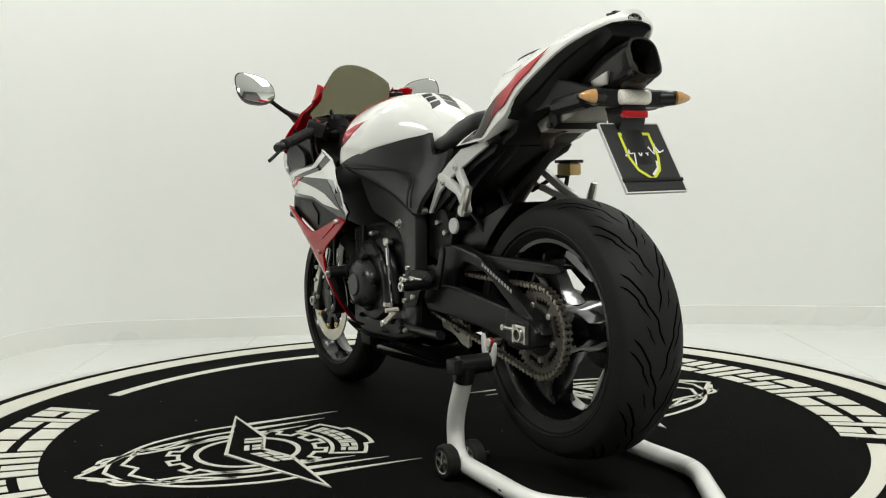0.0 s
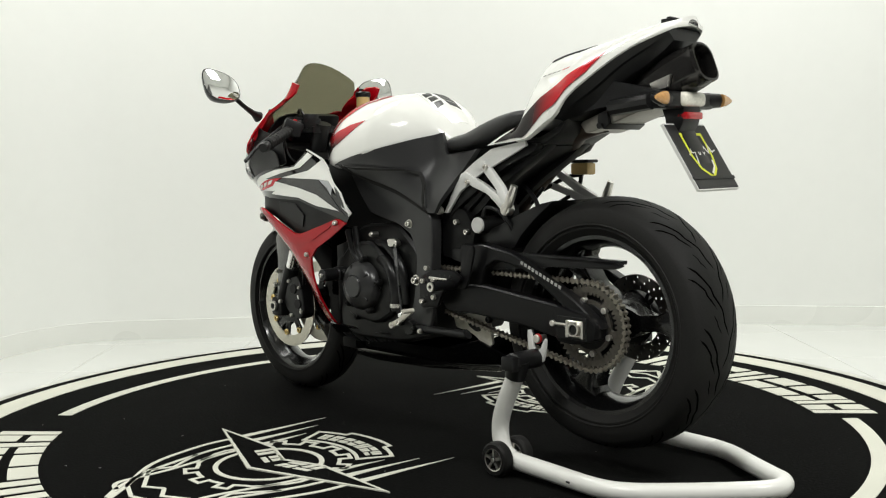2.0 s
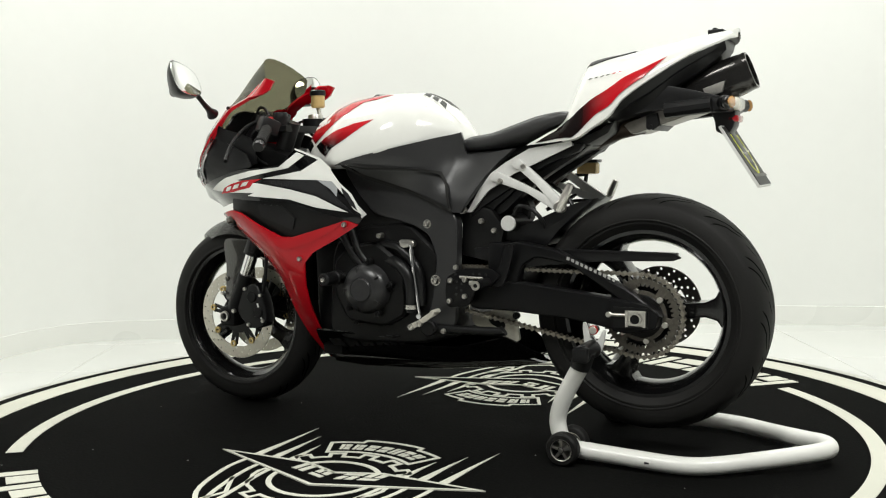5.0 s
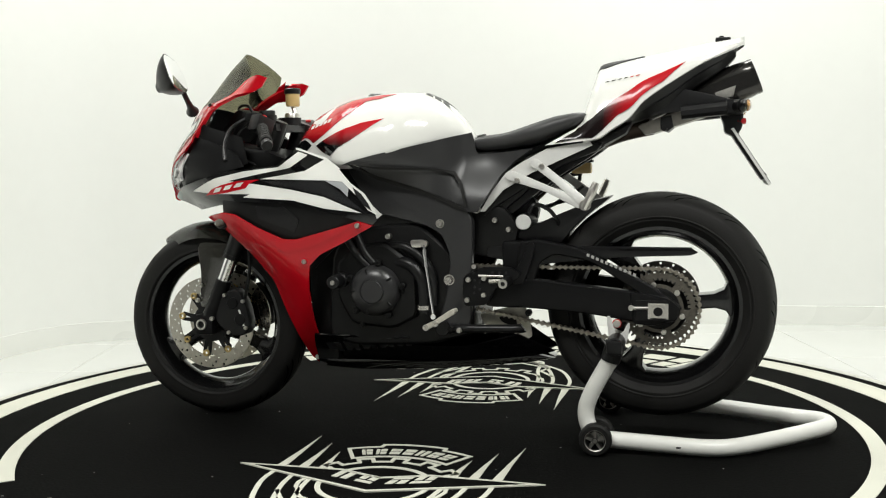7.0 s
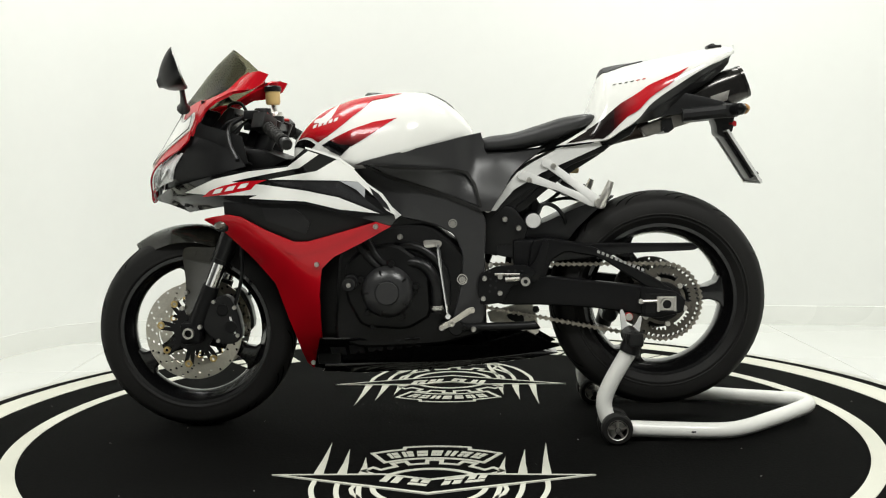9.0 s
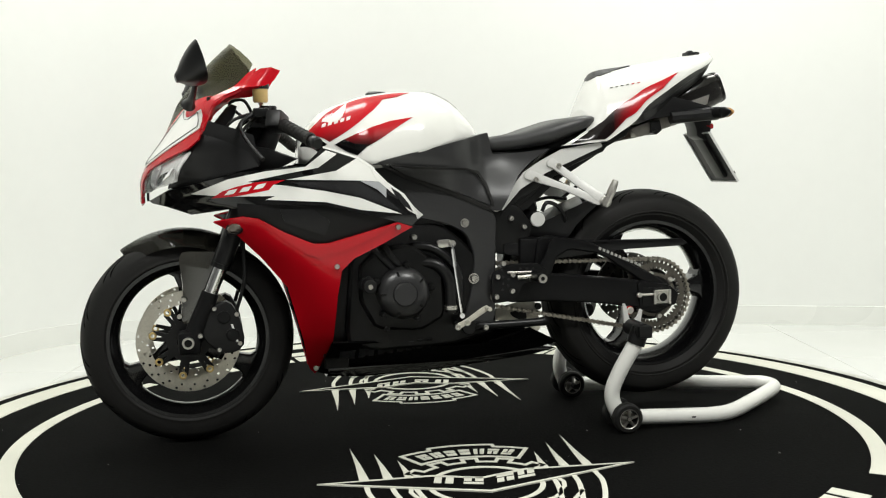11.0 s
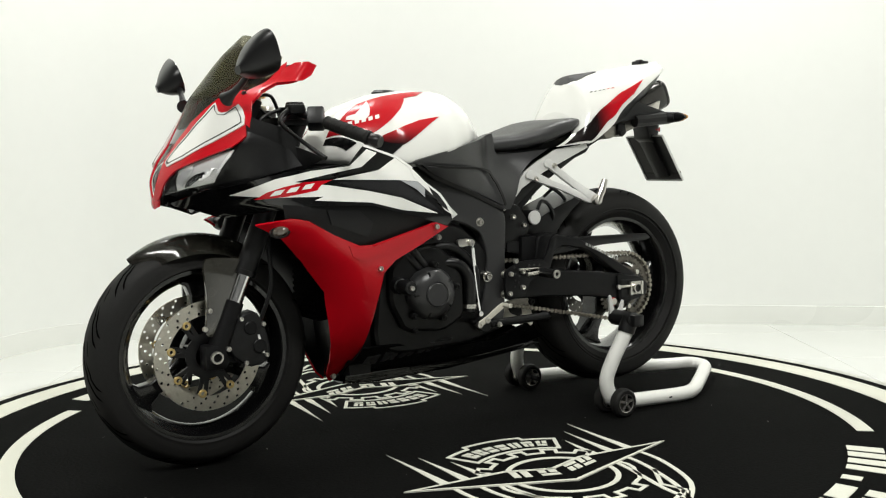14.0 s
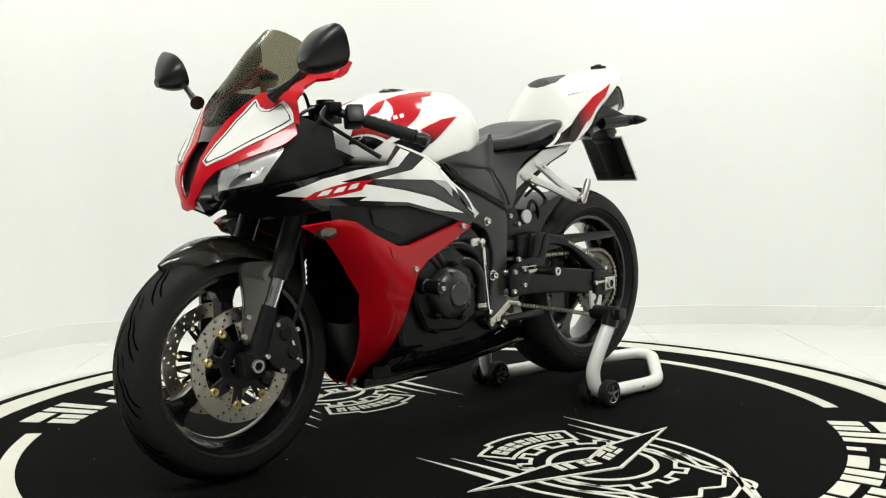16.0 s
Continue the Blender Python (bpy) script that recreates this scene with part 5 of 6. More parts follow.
def wing_web():
    """Thin web that joins the wing to the edge of the screen."""
    rim = [(-0.682, 0.888), (-0.668, 0.941), (-0.648, 0.959), (-0.626, 0.976), (-0.600, 0.992), (-0.578, 1.004), (-0.549, 1.021), (-0.520, 1.037)]
    bm = bmesh.new()
    rows = []
    for x, z in rim:
        n = nose(-1, z)
        rows.append((bm.verts.new((x, -wing_y(x, z) + .002, z)), bm.verts.new((n[0], n[1], n[2]))))
    for (a, c), (d, e) in zip(rows, rows[1:]):
        bm.faces.new((a, c, e, d))
    bmesh.ops.solidify(bm, geom=bm.faces[:], thickness=.003)
    return bm


both("cowl_wing_web", wing_web, MATTE, M, "black inner web of the cowl wing")
both("cowl_flank", lambda: skin([(-.83, .945), (-.90, .985), (-.945, 1.03), (-1.0, 1.045), (-1.0, .985), (-1.0, .93), (-1.0, .875), (-.86, .90)], nose, .005, .002, .012), RED, M)

# silver cap on top of the left fork tube
for x, z in [(-0.496, 0.921)]:
    cap = part("fork_cap", moved(revolve([(0, .005), (.016, .005), (.021, .001), (.021, -.014), (0, -.014)], 28, axis="Z"), pose(x, -.10, z, 0, -20, 0)), SILVER, M, "silver fork cap")
    part("fork_cap_nut", moved(revolve([(0, .010), (.007, .010), (.008, .004), (0, .004)], 6, axis="Z"), pose(x, -.10, z, 0, -20, 0)), DARK, cap)

# ---- mirrors ----
for s in (-1, 1):
    mir = part("mirror", tube([(-.707, s * .160, .945), (-.70, s * .185, .957), (-.692, s * .22, .975), (-.686, s * .255, .998), (-.680, s * .28, 1.012)], [.019, .010, .0075, .0075, .012], 12, 5), MATTE, M, "black folding mirror")
    outline = []
    for j in range(36):
        t = 2 * math.pi * j / 36
        cu, cv = math.cos(t), math.sin(t)
        u = math.copysign(abs(cu) ** .72, cu) * .072
        v = math.copysign(abs(cv) ** .72, cv) * .050 * (1 + .16 * cu)
        outline.append((u, v + .012 * u / .078))
    shell = []
    for k in range(9):
        f = k / 8
        a = max(.10, (1 - f ** 1.5)) ** .72
        shell.append([(-.068 * f, s * (u * a - .016 * f), v * a - .020 * f) for u, v in outline])
    m = Matrix.Translation((-.672, s * .318, 1.040)) @ pose(0, 0, 0, 0, -17, s * -9)
    part("mirror_shell", moved(loft(shell), m), MATTE, mir, "rounded black mirror housing")
    glass_bm = loft([[(d, s * u * k, v * k) for u, v in outline] for d, k in ((-.004, .95), (.001, .95), (.0016, .93))])
    part("mirror_glass", moved(glass_bm, m), MIRROR, mir, "reflecting mirror glass")

# ---- cockpit ----
for s in (-1, 1):
    inner, end = Vector((-.515, s * .115, .925)), Vector((-.393, s * .348, .838))
    d = (end - inner)
    bar = part("handlebar", tube([inner, inner + d * .4, end], .011, 14, 2), MATTE, M, "black clip-on handlebar")
    rings = []
    g = [(0, .017), (.04, .0175), (.06, .0165), (.9, .0165), (.94, .0185), (.97, .0185), (1, .016)]
    part("grip", tube([inner + d * (.42 + .5 * f) for f, _ in g], [r for _, r in g], 16, 2), RUBBER, bar, "black ribbed rubber grip")
    for k in range(6):
        p = inner + d * (.50 + .06 * k)
        part("grip_rib", tube([p - d * .008, p + d * .008], .0176, 14), RUBBER, bar)
    part("bar_end", tube([inner + d * .93, inner + d * 1.0, inner + d * 1.04], [.014, .017, .014], 14, 2), MATTE, bar)
    part("switch_box", moved(box(-.022, .022, -.03, .03, -.024, .024, .008), Matrix.Translation(inner + d * .30) @ pose(0, 0, 0, s * 20, 0, s * 28)), MATTE, bar, "black switch housing")
    part("switch_button", moved(box(-.008, .008, -.006, .006, .022, .03, .002), Matrix.Translation(inner + d * .30) @ pose(0, 0, 0, s * 20, 0, s * 28)), REDKNOB, bar)
    part("lever_perch", moved(box(-.03, .012, -.018, .018, -.012, .012, .005), Matrix.Translation(inner + d * .14 + Vector((-.012, 0, .012)))), FRAME, bar)
    part("lever", tube([inner + d * .14 + Vector((-.035, 0, .012)), (-.575, s * .18, .892), (-.56, s * .26, .845), (-.525, s * .332, .797)], [.007, .006, .005, .006], 10, 5), FRAME, bar, "black control lever")
    part("clamp", moved(revolve([(.026, -.016), (.036, -.016), (.036, .016), (.026, .016)], 24, closed=True, axis="Z"), pose(-.505, s * .098, .915)), FRAME, bar)
    part("fork_cap", moved(revolve([(0, .0), (.022, 0), (.024, -.004), (.024, -.03), (0, -.03)], 20, axis="Z"), pose(-.497, s * .098, .945)), STEEL if s > 0 else FRAME, M)
part("top_yoke", prism([(-.55, .885), (-.46, .885), (-.46, .905), (-.55, .905)], -.12, .12, .006), FRAME, M, "black top yoke")
part("lower_yoke", prism([(-.63, .70), (-.53, .70), (-.53, .735), (-.63, .735)], -.12, .12, .006), DARK, M)
dash = part("instrument_panel", prism(rounded([(-.665, .875), (-.60, .955), (-.575, .945), (-.625, .855)], .2, 1), -.085, .085, .01), MATTE, M, "black instrument cluster")
part("dash_glass", prism([(-.617, .915), (-.600, .940), (-.598, .938), (-.615, .912)], -.06, .06, 0), BLACK, dash)
part("cockpit_tray", prism([(-.74, .78), (-.50, .76), (-.42, .80), (-.50, .83), (-.70, .86)], -.13, .13, .015), DARK, M, "black inner fairing tray")
part("steering_head", tube([(-.51, 0, .90), (-.60, 0, .70)], .035, 16), DARK, M)
resv = part("brake_reservoir", moved(revolve([(0, 0), (.019, 0), (.0225, .005), (.0225, .04), (0, .04)], 24, axis="Z"), pose(-.506, .128, .968)), FLUID, M, "amber brake fluid reservoir")
part("reservoir_lid", moved(revolve([(0, 0), (.025, 0), (.026, .003), (.026, .014), (.022, .018), (0, .018)], 24, axis="Z"), pose(-.506, .128, 1.008)), MATTE, resv, "black screw lid")
part("reservoir_stay", tube([(-.506, .128, .968), (-.50, .125, .945), (-.51, .115, .92)], .007, 8), STEEL, resv)
for pts in ([(-.52, -.10, .93), (-.60, -.12, .90), (-.64, -.1, .82), (-.58, -.06, .76)], [(-.50, .1, .93), (-.60, .12, .91), (-.63, .08, .80)], [(-.52, -.13, .92), (-.57, -.15, .87), (-.55, -.14, .80), (-.48, -.1, .77)], [(-.54, -.05, .9), (-.60, -.07, .95), (-.56, -.09, .96), (-.53, -.08, .90)]):
    part("control_cable", tube(pts, .0045, 8), MATTE, M, "thin black control cable")

# ---- tank ----


def tank_body():
    rings = []
    xs = [-.412 + .524 * (k / 72) for k in range(70)] + [.100, .105, .109, .112]
    for x in xs:
        b, t, w = curve(x, TANK_LOW), curve(x, TANK_TOP), curve(x, TANK_W)
        ring = []
        n = 64
        for k in range(n + 1):
            a = math.pi * k / n
            cu, su = math.cos(a), math.sin(a)
            ring.append((x, math.copysign(abs(cu) ** (2 / 2.3), cu) * w, b + (t - b) * abs(su) ** (2 / 2.3)))
        ring += [(x, -w * .9, b - .014), (x, w * .9, b - .014)]
        rings.append(ring)
    return loft(rings)


tank = part("fuel_tank", tank_body(), WHITE, M, "pearl white fuel tank", smooth=60)


def round_body(low, top, wide, p):
    """Two maps between (place, height) and (place, angle) on a domed body."""
    def lay(pts):
        out = []
        for x, z in pts:
            f = min(1, max(0, (z - curve(x, low)) / (curve(x, top) - curve(x, low))))
            out.append((x, .2 * math.asin(f ** (p / 2))))
        return out

    def put(x, v):
        a = min(math.pi / 2, max(0, v / .2))
        b, t, w = curve(x, low), curve(x, top), curve(x, wide)
        return (x, -w * math.cos(a) ** (2 / p), b + (t - b) * math.sin(a) ** (2 / p))
    return lay, put


lay_tank, TK = round_body(TANK_LOW, TANK_TOP, TANK_W, 2.3)
lay_tail, TL = round_body(TAIL_LOW, TAIL_TOP, TAIL_W, 1.9)

both("tank_graphic", lambda: skin(lay_tank([(-0.388, 0.872), (-0.360, 0.900), (-0.333, 0.925), (-0.300, 0.944), (-0.262, 0.957), (-0.219, 0.968), (-0.165, 0.976), (-0.100, 0.980), (-0.140, 0.967), (-0.182, 0.960), (-0.190, 0.951), (-0.213, 0.930), (-0.255, 0.897), (-0.292, 0.870), (-0.335, 0.844), (-0.400, 0.852)]), TK, .001, .0018, .010), TANKFADE, tank, "red swept tank graphic")
both("tank_graphic", lambda: skin(lay_tank([(-0.300, 0.848), (-0.273, 0.861), (-0.223, 0.882), (-0.175, 0.897), (-0.110, 0.907), (-0.162, 0.876), (-0.204, 0.849), (-0.236, 0.831), (-0.272, 0.836)]), TK, .001, .0018, .010), TANKFADE, tank, "red swept tank graphic")
both("tank_graphic", lambda: skin(lay_tank([(-0.402, 0.848), (-0.342, 0.838), (-0.366, 0.818), (-0.411, 0.832)]), TK, .001, .0018, .012), BLACK, tank)
both("tank_graphic", lambda: skin(lay_tank([(-0.322, 0.836), (-0.298, 0.849), (-0.272, 0.837), (-0.237, 0.832), (-0.266, 0.806), (-0.295, 0.818)]), TK, .001, .0024, .010), BLACK, tank)
both("tank_badge", lambda: skin(lay_tank([(-0.350, 0.899), (-0.345, 0.908), (-0.325, 0.914), (-0.305, 0.930), (-0.277, 0.951), (-0.286, 0.930), (-0.296, 0.912), (-0.306, 0.902), (-0.327, 0.896)]), TK, .001, .003, .010), PRINT, tank, "white wing-shaped badge")
for i in range(5):
    mk = lambda i=i: skin(lay_tank([(a + i * .0160, b + i * .0042) for a, b in [(-0.352, 0.883), (-0.349, 0.893), (-0.339, 0.896), (-0.342, 0.886)]]), TK, .001, .003, .012)
    both("tank_badge_mark", mk, PRINT, tank)
part("tank_pad", skin([(-.05, -.05), (.03, -.06), (.09, -.035), (.09, .035), (.03, .06), (-.05, .05)], lambda x, y: (x, y, curve(x, TANK_LOW) + (curve(x, TANK_TOP) - curve(x, TANK_LOW)) * dome(abs(y) / curve(x, TANK_W), 2.3) + .0012), .001, step=.02), WHITE, tank, "clear tank pad")
for s in (-1, 1):
    for k in range(3):
        pad = [(-.03 + k * .025, s * .008), (-.012 + k * .025, s * .012), (.0 + k * .025, s * .048), (-.02 + k * .025, s * .045)]
        part("pad_mark", skin(pad, lambda x, y: (x, y, curve(x, TANK_LOW) + (curve(x, TANK_TOP) - curve(x, TANK_LOW)) * dome(abs(y) / curve(x, TANK_W), 2.3) + .0027), .001, step=.02), MATTE, tank)
part("fuel_cap", moved(revolve([(0, .012), (.035, .012), (.042, .006), (.044, -.01), (0, -.01)], 32, axis="Z"), pose(-.17, 0, .976, 0, 4, 0)), MATTE, tank, "black fuel filler cap")

# ---- seat ----


def seat_body():
    rings = []
    keys_t = ((.118, .852), (.15, .862), (.21, .869), (.29, .892), (.37, .914), (.43, .920), (.452, .912))
    keys_b = ((.118, .815), (.15, .808), (.30, .826), (.40, .86), (.452, .89))
    keys_w = ((.118, .086), (.15, .096), (.22, .118), (.32, .138), (.40, .140), (.44, .125), (.452, .11))
    for i in range(25):
        x = .118 + .334 * i / 24
        t, b, w = curve(x, keys_t), curve(x, keys_b), curve(x, keys_w)
        ring = []
        for k in range(24):
            a = 2 * math.pi * k / 24
            cu, su = math.cos(a), math.sin(a)
            e = .62
            dip = .008 * (1 - abs(cu)) * (su > 0)
            ring.append((x, math.copysign(abs(cu) ** e, cu) * w, (t + b) / 2 + math.copysign(abs(su) ** e, su) * (t - b) / 2 - dip))
        rings.append(ring)
    return loft(rings)


seat = part("seat", seat_body(), VINYL, M, "black vinyl rider seat", smooth=60)

# ---- tail ----


def tail_body():
    rings = []
    for x in [.440, .4405, .445, .451, .457, .463, .469, .474, .479, .484] + [.49 + .34 * k / 36 for k in range(37)] + [.836, .842, .847, .852, .856, .859, .862, .864, .866]:
        b, t, w = curve(x, TAIL_LOW), curve(x, TAIL_TOP), curve(x, TAIL_W)
        b0 = max(b, t - .13) if x < .6 else b
        ring = []
        n = 48
        for k in range(n + 1):
            a = math.pi * k / n
            cu, su = math.cos(a), math.sin(a)
            ring.append((x, math.copysign(abs(cu) ** (2 / 1.9), cu) * w, b + (t - b) * abs(su) ** (2 / 1.9)))
        ring += [(x, -w * .93, b - .004), (x, -w * .6, b + .02), (x, w * .6, b + .02), (x, w * .93, b - .004)]
        rings.append(ring)
    return loft(rings)


tail = part("tail_cowl", tail_body(), WHITE, M, "pearl white tail cowl", smooth=60)
both("tail_side_panel", lambda: skin(lay_tail([(0.336, 0.823), (0.376, 0.844), (0.425, 0.875), (0.454, 0.915), (0.472, 0.954), (0.537, 0.964), (0.549, 0.877), (0.517, 0.859), (0.473, 0.836), (0.423, 0.832)]), TL, .006, .0016, .012), WHITE, tail, "white tail side panel")
both("tail_graphic", lambda: skin(lay_tail([(0.712, 1.037), (0.648, 1.009), (0.568, 0.968), (0.517, 0.938), (0.491, 0.917), (0.471, 0.898), (0.459, 0.889), (0.427, 0.867), (0.363, 0.829), (0.423, 0.839), (0.464, 0.841), (0.494, 0.863), (0.516, 0.884), (0.534, 0.901), (0.582, 0.935), (0.655, 0.989)]), TL, .001, .0040, .010), TAILFADE, tail, "red tail graphic fading to black")
for i in range(6):
    mk = lambda i=i: skin(lay_tail([(a + i * .0165, b + i * .0028) for a, b in [(0.499, 0.990), (0.503, 0.993), (0.511, 0.994), (0.507, 0.991)]]), TL, .0008, .004, .012)
    both("printed_mark", mk, GRAPHITE if i < 4 else RED, tail)
part("seat_hump_pad", skin([(.470, -.028), (.476, -.045), (.490, -.055), (.515, -.050), (.55, -.034), (.60, -.016), (.60, .016), (.55, .034), (.515, .050), (.490, .055), (.476, .045), (.470, .028), (.467, 0)], lambda x, y: (x, y, curve(x, TAIL_LOW) + (curve(x, TAIL_TOP) - curve(x, TAIL_LOW)) * dome(abs(y) / curve(x, TAIL_W), 1.9) + .003), .005, step=.015), SUEDE, tail, "dark padded hump cover")
part("tail_bolt", joined(bolt(.487, -.100, .955, .006)), STEEL, tail)
part("seat_lock", joined(box(.79, .83, -.02, .02, 1.098, 1.110, .003), box(.80, .812, -.012, .012, 1.106, 1.115, .003)), MATTE, tail, "small black lock on the tail")


def undertail_body():
    low = ((.555, .876), (.65, .906), (.69, .934), (.73, .968), (.79, 1.008), (.84, 1.05), (.85, 1.068))
    rings = []
    for i in range(17):
        x = .555 + .288 * i / 16
        t, w, z = curve(x, TAIL_LOW) + .004, curve(x, TAIL_W), curve(x, low)
        z = min(z, t - .006)
        rings.append([(x, -w * .955, t), (x, -w * .97, t - .004), (x, -w * .86, z + (t - z) * .55), (x, -w * .80, z + (t - z) * .5), (x, -w * .66, z + .004), (x, -w * .6, z), (x, w * .6, z), (x, w * .66, z + .004), (x, w * .80, z + (t - z) * .5), (x, w * .86, z + (t - z) * .55), (x, w * .97, t - .004), (x, w * .955, t)])
    return loft(rings)


under = part("undertail", undertail_body(), MATTE, M, "matte black undertail", smooth=25)
both("undertail_arm", lambda: prism(rounded([(0.694, 0.971), (0.766, 0.955), (0.846, 0.934), (0.865, 0.918), (0.830, 0.909), (0.766, 0.917), (0.646, 0.904), (0.558, 0.888), (0.574, 0.901), (0.638, 0.929)], .12, 1), -.094, -.070, .006, 2), MATTE, M, "matte black lamp bracket arm")
both("subframe_cover", lambda: skin([(0.149, 0.643), (0.186, 0.703), (0.224, 0.750), (0.272, 0.781), (0.341, 0.816), (0.458, 0.833), (0.465, 0.822), (0.359, 0.776), (0.295, 0.749), (0.215, 0.702), (0.163, 0.643)], lambda x, z: (x, -.124 - .010 * math.sin(min(1, max(0, (x - .15) / .3)) * 1.57), z), .008), SILVER, M, "silver subframe cover")
both("subframe_rail", lambda: prism([(0.461, 0.831), (0.490, 0.825), (0.474, 0.806), (0.381, 0.770), (0.305, 0.726), (0.192, 0.656), (0.154, 0.624), (0.208, 0.704), (0.297, 0.752), (0.362, 0.781)], -.116, -.09, .005), DARK, M, "black subframe rail")
part("undertray", prism([(0.429, 0.836), (0.480, 0.842), (0.525, 0.860), (0.558, 0.879), (0.572, 0.884), (0.552, 0.852), (0.493, 0.822), (0.437, 0.820)], -.104, .104, .006), DARK, M, "black undertray below the tail")
part("tool_tray", prism([(0.155, 0.623), (0.210, 0.703), (0.364, 0.781), (0.464, 0.828), (0.490, 0.819), (0.383, 0.770), (0.307, 0.726), (0.266, 0.686), (0.225, 0.654), (0.200, 0.606)], -.10, .10, .01), DARK, M)

both("inner_fender", lambda: prism(rounded([(.20, .62), (.24, .69), (.36, .765), (.46, .82), (.50, .825), (.46, .795), (.36, .735), (.30, .69), (.25, .645)], .12, 1), -.088, -.05, .006), DARK, M, "black inner fender wall")

# ---- exhaust, lamps, plate ----
part("link_pipe", tube([(.10, .07, .42), (.16, .09, .56), (.21, .09, .63), (.32, .09, .738), (.423, .08, .815), (.52, .01, .855), (.62, -.015, .876)], [.026, .028, .030, .030, .030, .027, .027], 16, 5), PIPE, M, "heat-tinted exhaust link pipe")
mid = part("exhaust_box", joined(prism(rounded([(0.580, 0.874), (0.604, 0.846), (0.766, 0.896), (0.817, 0.916), (0.792, 0.935), (0.695, 0.914)], .12, 1), -.065, .065, .012, 3)), BOXSTEEL, M, "steel exhaust box under the tail")
part("exhaust_strap", joined(prism([(0.644, 0.895), (0.673, 0.901), (0.680, 0.868), (0.664, 0.856), (0.644, 0.862)], -.075, .075, .004), knob(.655, -.078, .865, .008, .01)), MATTE, mid)


def muffler_ring(c, ax, w, h, n=32):
    side, up2 = Vector((0, 1, 0)), Vector((-ax.z, 0, ax.x))
    out = []
    for k in range(n):
        a = 2 * math.pi * k / n
        cu, su = math.cos(a), math.sin(a)
        pinch = 1 - .04 * (abs(su) ** 6) * (su < 0) - .13 * abs(cu) ** 6
        out.append(tuple(c + side * (math.copysign(abs(cu) ** .85, cu) * w * pinch) + up2 * (math.copysign(abs(su) ** .85, su) * h * pinch)))
    return out


AXM = Vector((.935, 0, .355)).normalized()
CM = Vector((.896, 0, 1.002))
part("muffler", loft([muffler_ring(CM + AXM * d, AXM, w, h) for d, w, h in ((-.24, .036, .026), (-.19, .054, .040), (-.15, .058, .050), (-.08, .058, .054), (-.03, .053, .052), (-.004, .048, .049), (0, .046, .047), (.001, .041, .042), (-.03, .039, .040), (-.10, .037, .038))]), MUFFLER, M, "smoked steel under-seat muffler")
part("muffler_lip", loft([muffler_ring(CM + AXM * d, AXM, w, h) for d, w, h in ((-.006, .0495, .0505), (.003, .0485, .0495), (.004, .0425, .0435), (-.012, .0405, .0415))], False), MUFFLER, M, "dark rolled muffler lip")
part("muffler_core", tube([CM - AXM * .13, CM - AXM * .05], .024, 18), PIPE, M)
part("muffler_bracket", joined(prism([(0.787, 0.958), (0.843, 0.976), (0.836, 0.947), (0.798, 0.935)], -.062, -.05, .002)), STEEL, M, "bright muffler bracket")
blk = part("tail_light_bar", joined(box(.80, .862, -.10, .10, .897, .937, .012, 3), tube([(.70, -.09, .905), (.82, -.10, .915)], .02, 10), tube([(.70, .09, .905), (.82, .10, .915)], .02, 10)), MATTE, M, "black tail light carrier")
part("tail_light", box(.846, .876, -.046, .046, .902, .936, .0145, 4), CLEAR, blk, "clear ribbed tail light")
for s in (-1, 1):
    part("indicator_stalk", tube([(.845, s * .085, .918), (.858, s * .115, .919)], [.020, .017], 16), MATTE, blk)
    pod = []
    for off, k in ((0, 1), (.011, .9)):
        ring = []
        for q in range(11):
            f = q / 10
            r = .0195 * k * (math.sin(math.pi * (.08 + .86 * f ** .8)) ** .6) * (1 - .35 * f)
            ring.append([(.860 + off + r * math.cos(w) * (.75 if off == 0 else .6), s * (.098 + .060 * f), .919 + r * math.sin(w)) for w in (2 * math.pi * c / 18 for c in range(18))])
        pod.append(ring)
    part("indicator_body", loft(pod[0]), MATTE, blk)
    part("indicator_lens", loft(pod[1][3:]), AMBER, blk, "amber indicator lens")
    out = Matrix.Translation((-.594, s * .208, .620)) @ pose(0, 0, 0, 0, 0, 0 if s > 0 else 180) @ pose(0, 0, 0, 0, 14, -s * 0 + 24 * (1 if s > 0 else -1)) @ Matrix.Diagonal((1.55, 1, 1, 1))
    ind = part("front_indicator", moved(revolve([(.019, -.012), (.019, .006), (.016, .016), (0, .018)], 22), out), MATTE, M, "small black front indicator")
    part("indicator_window", moved(revolve([(.0135, .012), (.0125, .021), (.008, .027), (0, .029)], 20), out), SMOKED, ind, "smoked indicator window")
hold = part("plate_holder", joined(prism(rounded([(.80, .905), (.865, .905), (.862, .865), (.845, .835), (.815, .85), (.812, .875)], .15, 1), -.035, .035, .005), prism([(.825, .855), (.842, .862), (.925, .725), (.912, .72)], -.03, .03, .003)), MATTE, M, "black plate bracket")
part("plate_lamp", box(.842, .872, -.035, .035, .872, .890, .006), REDLENS, hold, "red rear reflector")
PL = Matrix.Translation((.8845, .006, .786)) @ pose(0, 0, 0, 0, 0, 0) @ Matrix.Rotation(math.atan2(.095, .148), 4, "Y").inverted()
plate = part("cover_plate", moved(box(-.0025, .0025, -.084, .084, -.088, .088, .002, 1), PL), BLACKPRINT, M, "black cover plate with lime shield print")
for y0, y1, z0, z1 in ((-.087, -.084, -.09, .09), (.084, .087, -.09, .09), (-.084, .084, -.091, -.088), (-.084, .084, .088, .091)):
    part("plate_edge", moved(box(-.006, .001, y0, y1, z0, z1), PL), SILVER, plate, "thin pale plate edge")


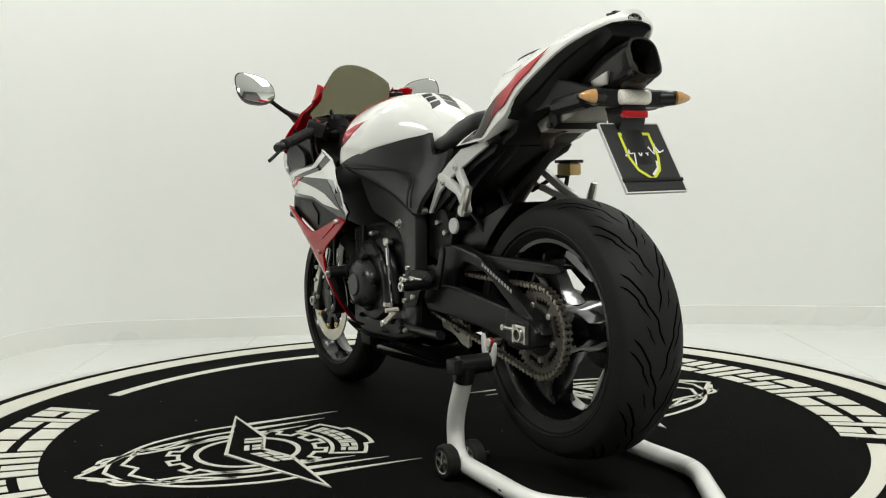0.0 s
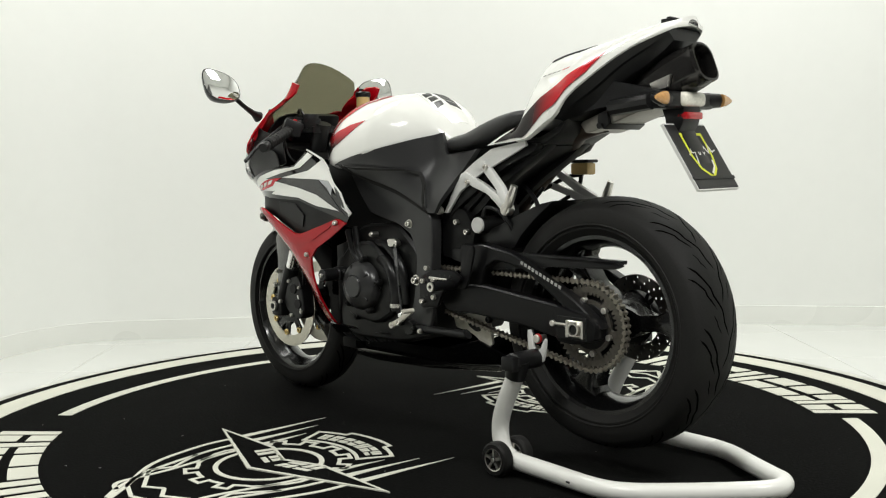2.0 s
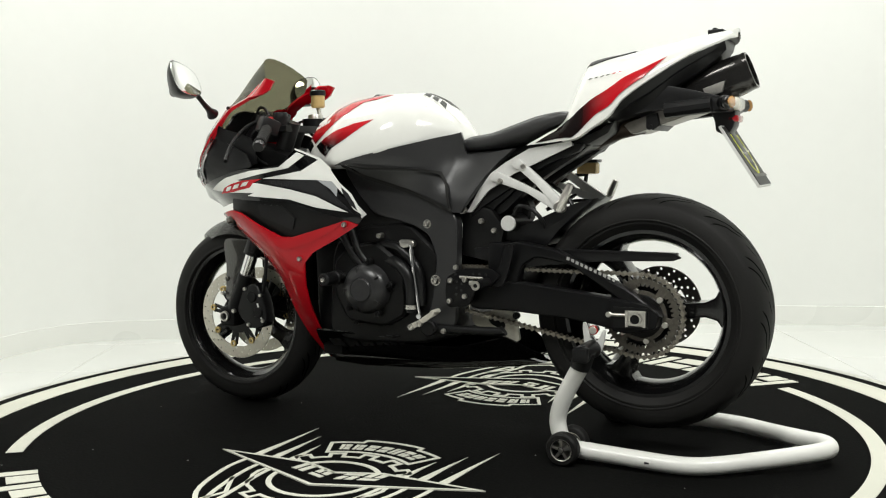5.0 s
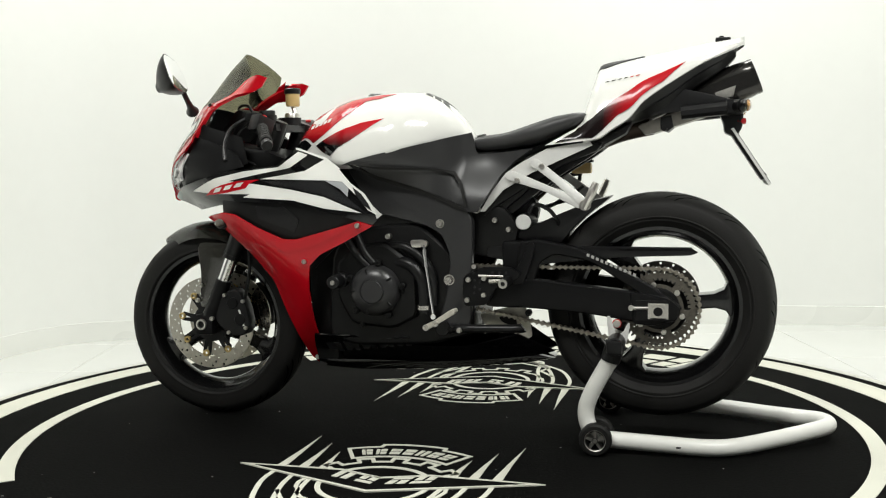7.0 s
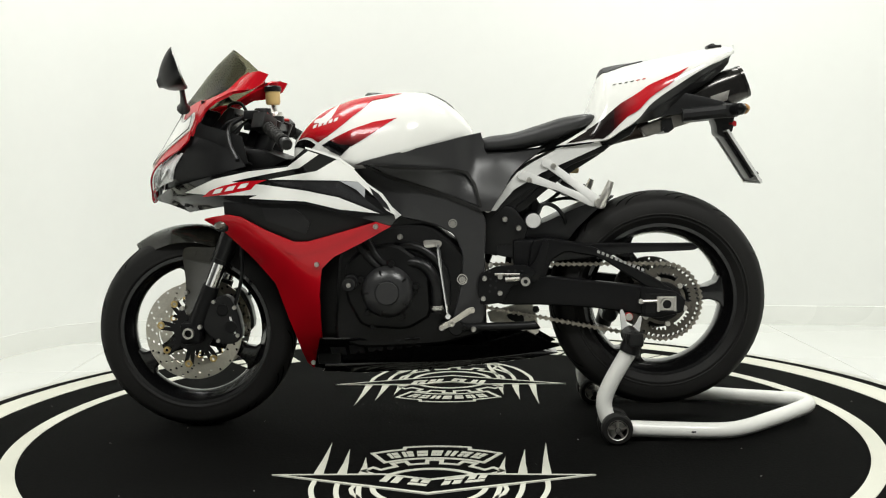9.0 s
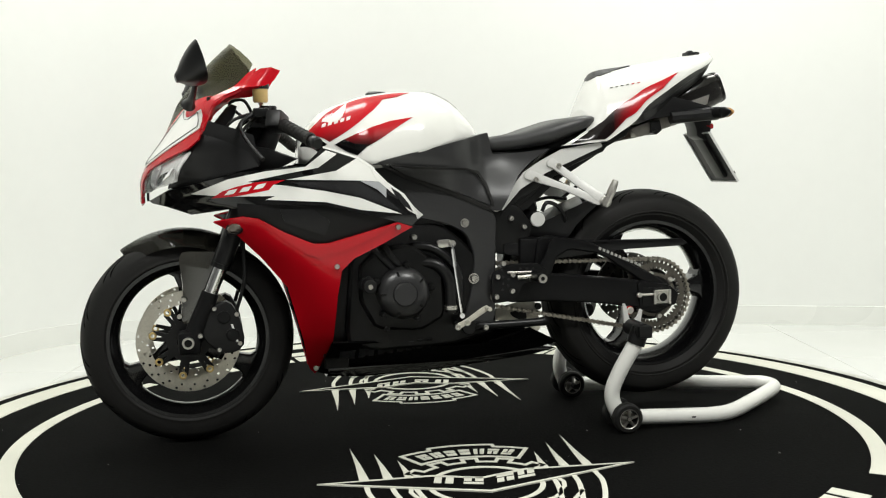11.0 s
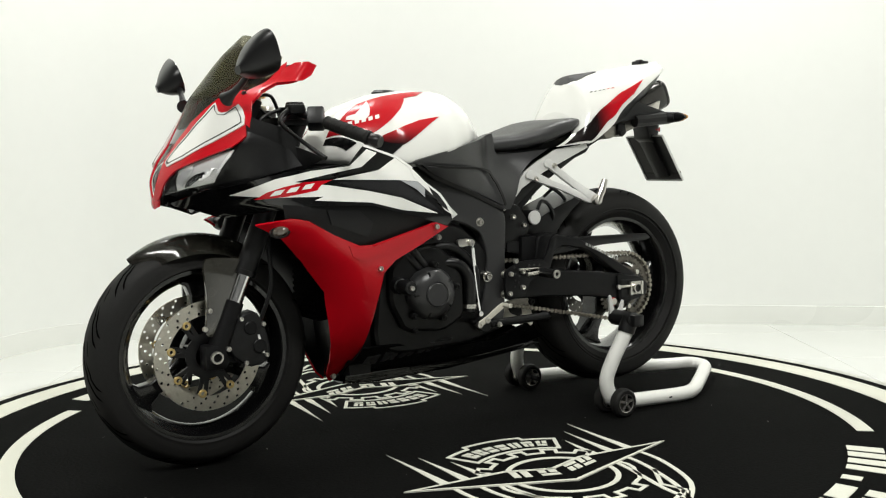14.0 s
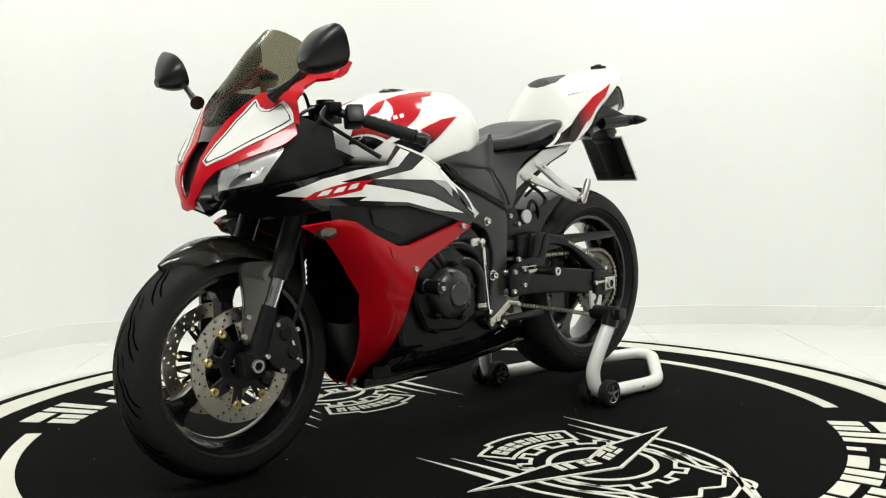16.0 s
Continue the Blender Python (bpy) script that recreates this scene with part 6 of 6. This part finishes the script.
def plate_stroke(pts, w):
    bm = stroke(pts, w)
    for v in bm.verts:
        y, z, d = v.co.x, v.co.y, v.co.z
        v.co = (.0027 + (.0006 if d > 0 else 0), y, z)
    return moved(bm, PL)


part("shield_print", joined(plate_stroke([(-.016, .060), (-.042, .060), (-.042, .0), (-.03, -.035), (0, -.058)], .007), plate_stroke([(.016, .060), (.042, .060), (.042, .0), (.03, -.035), (.004, -.057)], .007)), LIME, plate, "lime yellow shield outline")
part("shield_print", joined(plate_stroke([(.006, -.048), (.028, -.030), (.032, -.012)], .006)), PRINT, plate)
wave = [(-.020 + .0042 * k, .010 + .010 * math.sin(k * 1.35) * (1.1 if k % 5 else .6) + .0006 * k) for k in range(19)]
part("script_print", joined(plate_stroke([(-.050, .002), (-.036, .012), (-.024, .040), (-.020, .044), (-.022, .010), (-.030, -.022)], .0034), plate_stroke([(-.046, .012), (-.030, .008), (-.016, .014)], .003), plate_stroke(wave, .003), plate_stroke([(.046, .034), (.044, .012), (.052, .010), (.066, .016)], .003)), PRINT, plate, "white scribbled print")
part("script_print", joined(*[plate_stroke([(-.011 + i * .0062, .058), (-.0065 + i * .0062, .058)], .0045) for i in range(4)]), LIME, plate)
part("plate_band", moved(box(-.004, .0045, -.086, .086, -.064, -.056), PL), MATTE, plate, "black elastic band")
fluid = part("rear_reservoir", box(.375, .435, .150, .188, .742, .775, .006), FLUID, M, "amber rear brake fluid reservoir")
part("reservoir_lid", box(.37, .44, .146, .192, .775, .784, .003), MATTE, fluid)
part("hose", tube([(.40, .168, .743), (.39, .16, .70), (.34, .13, .66), (.30, .10, .64)], .006, 8), MATTE, M)
for stay_pts, stay_r in (([(.30, .12, .70), (.36, .15, .735), (.405, .168, .742)], .006), ([(.30, .11, .645), (.38, .14, .665), (.45, .138, .66)], .005), ([(.36, -.03, .72), (.42, -.05, .68), (.44, -.06, .65)], .006), ([(.38, -.02, .67), (.43, -.03, .71)], .005)):
    part("hugger_stay", tube(stay_pts, stay_r, 8), MATTE, M)


def motions():
    """The turntable turns evenly and carries the motorcycle and its stand."""
    rows = []
    for i in range(33):
        t = i * .5
        rows.append((t, pose(0, 0, 0, 0, 0, -62.5 + 6.575 * t)))
    walk(turntable, rows)
    walk(motorcycle, [(t, m @ BIKE) for t, m in rows])
    walk(stand, [(t, m @ BIKE) for t, m in rows])


# ---- floor tiles ----
TS = .64
tile_mesh = None
for ix in range(-6, 6):
    for iy in range(-9, 4):
        x, y = 1.645 - TS * 2 + ix * TS, 1.18 - TS + iy * TS
        if tile_mesh is None:
            ob = part("tile", box(0, TS - .003, 0, TS - .003, -.01, 0, .0012, 1), TILE, floor_slab)
            tile_mesh = ob.data
        else:
            ob = new("tile", tile_mesh)
            ob.parent = floor_slab
        ob.location = (x, y, FLOOR_Z)

motions()
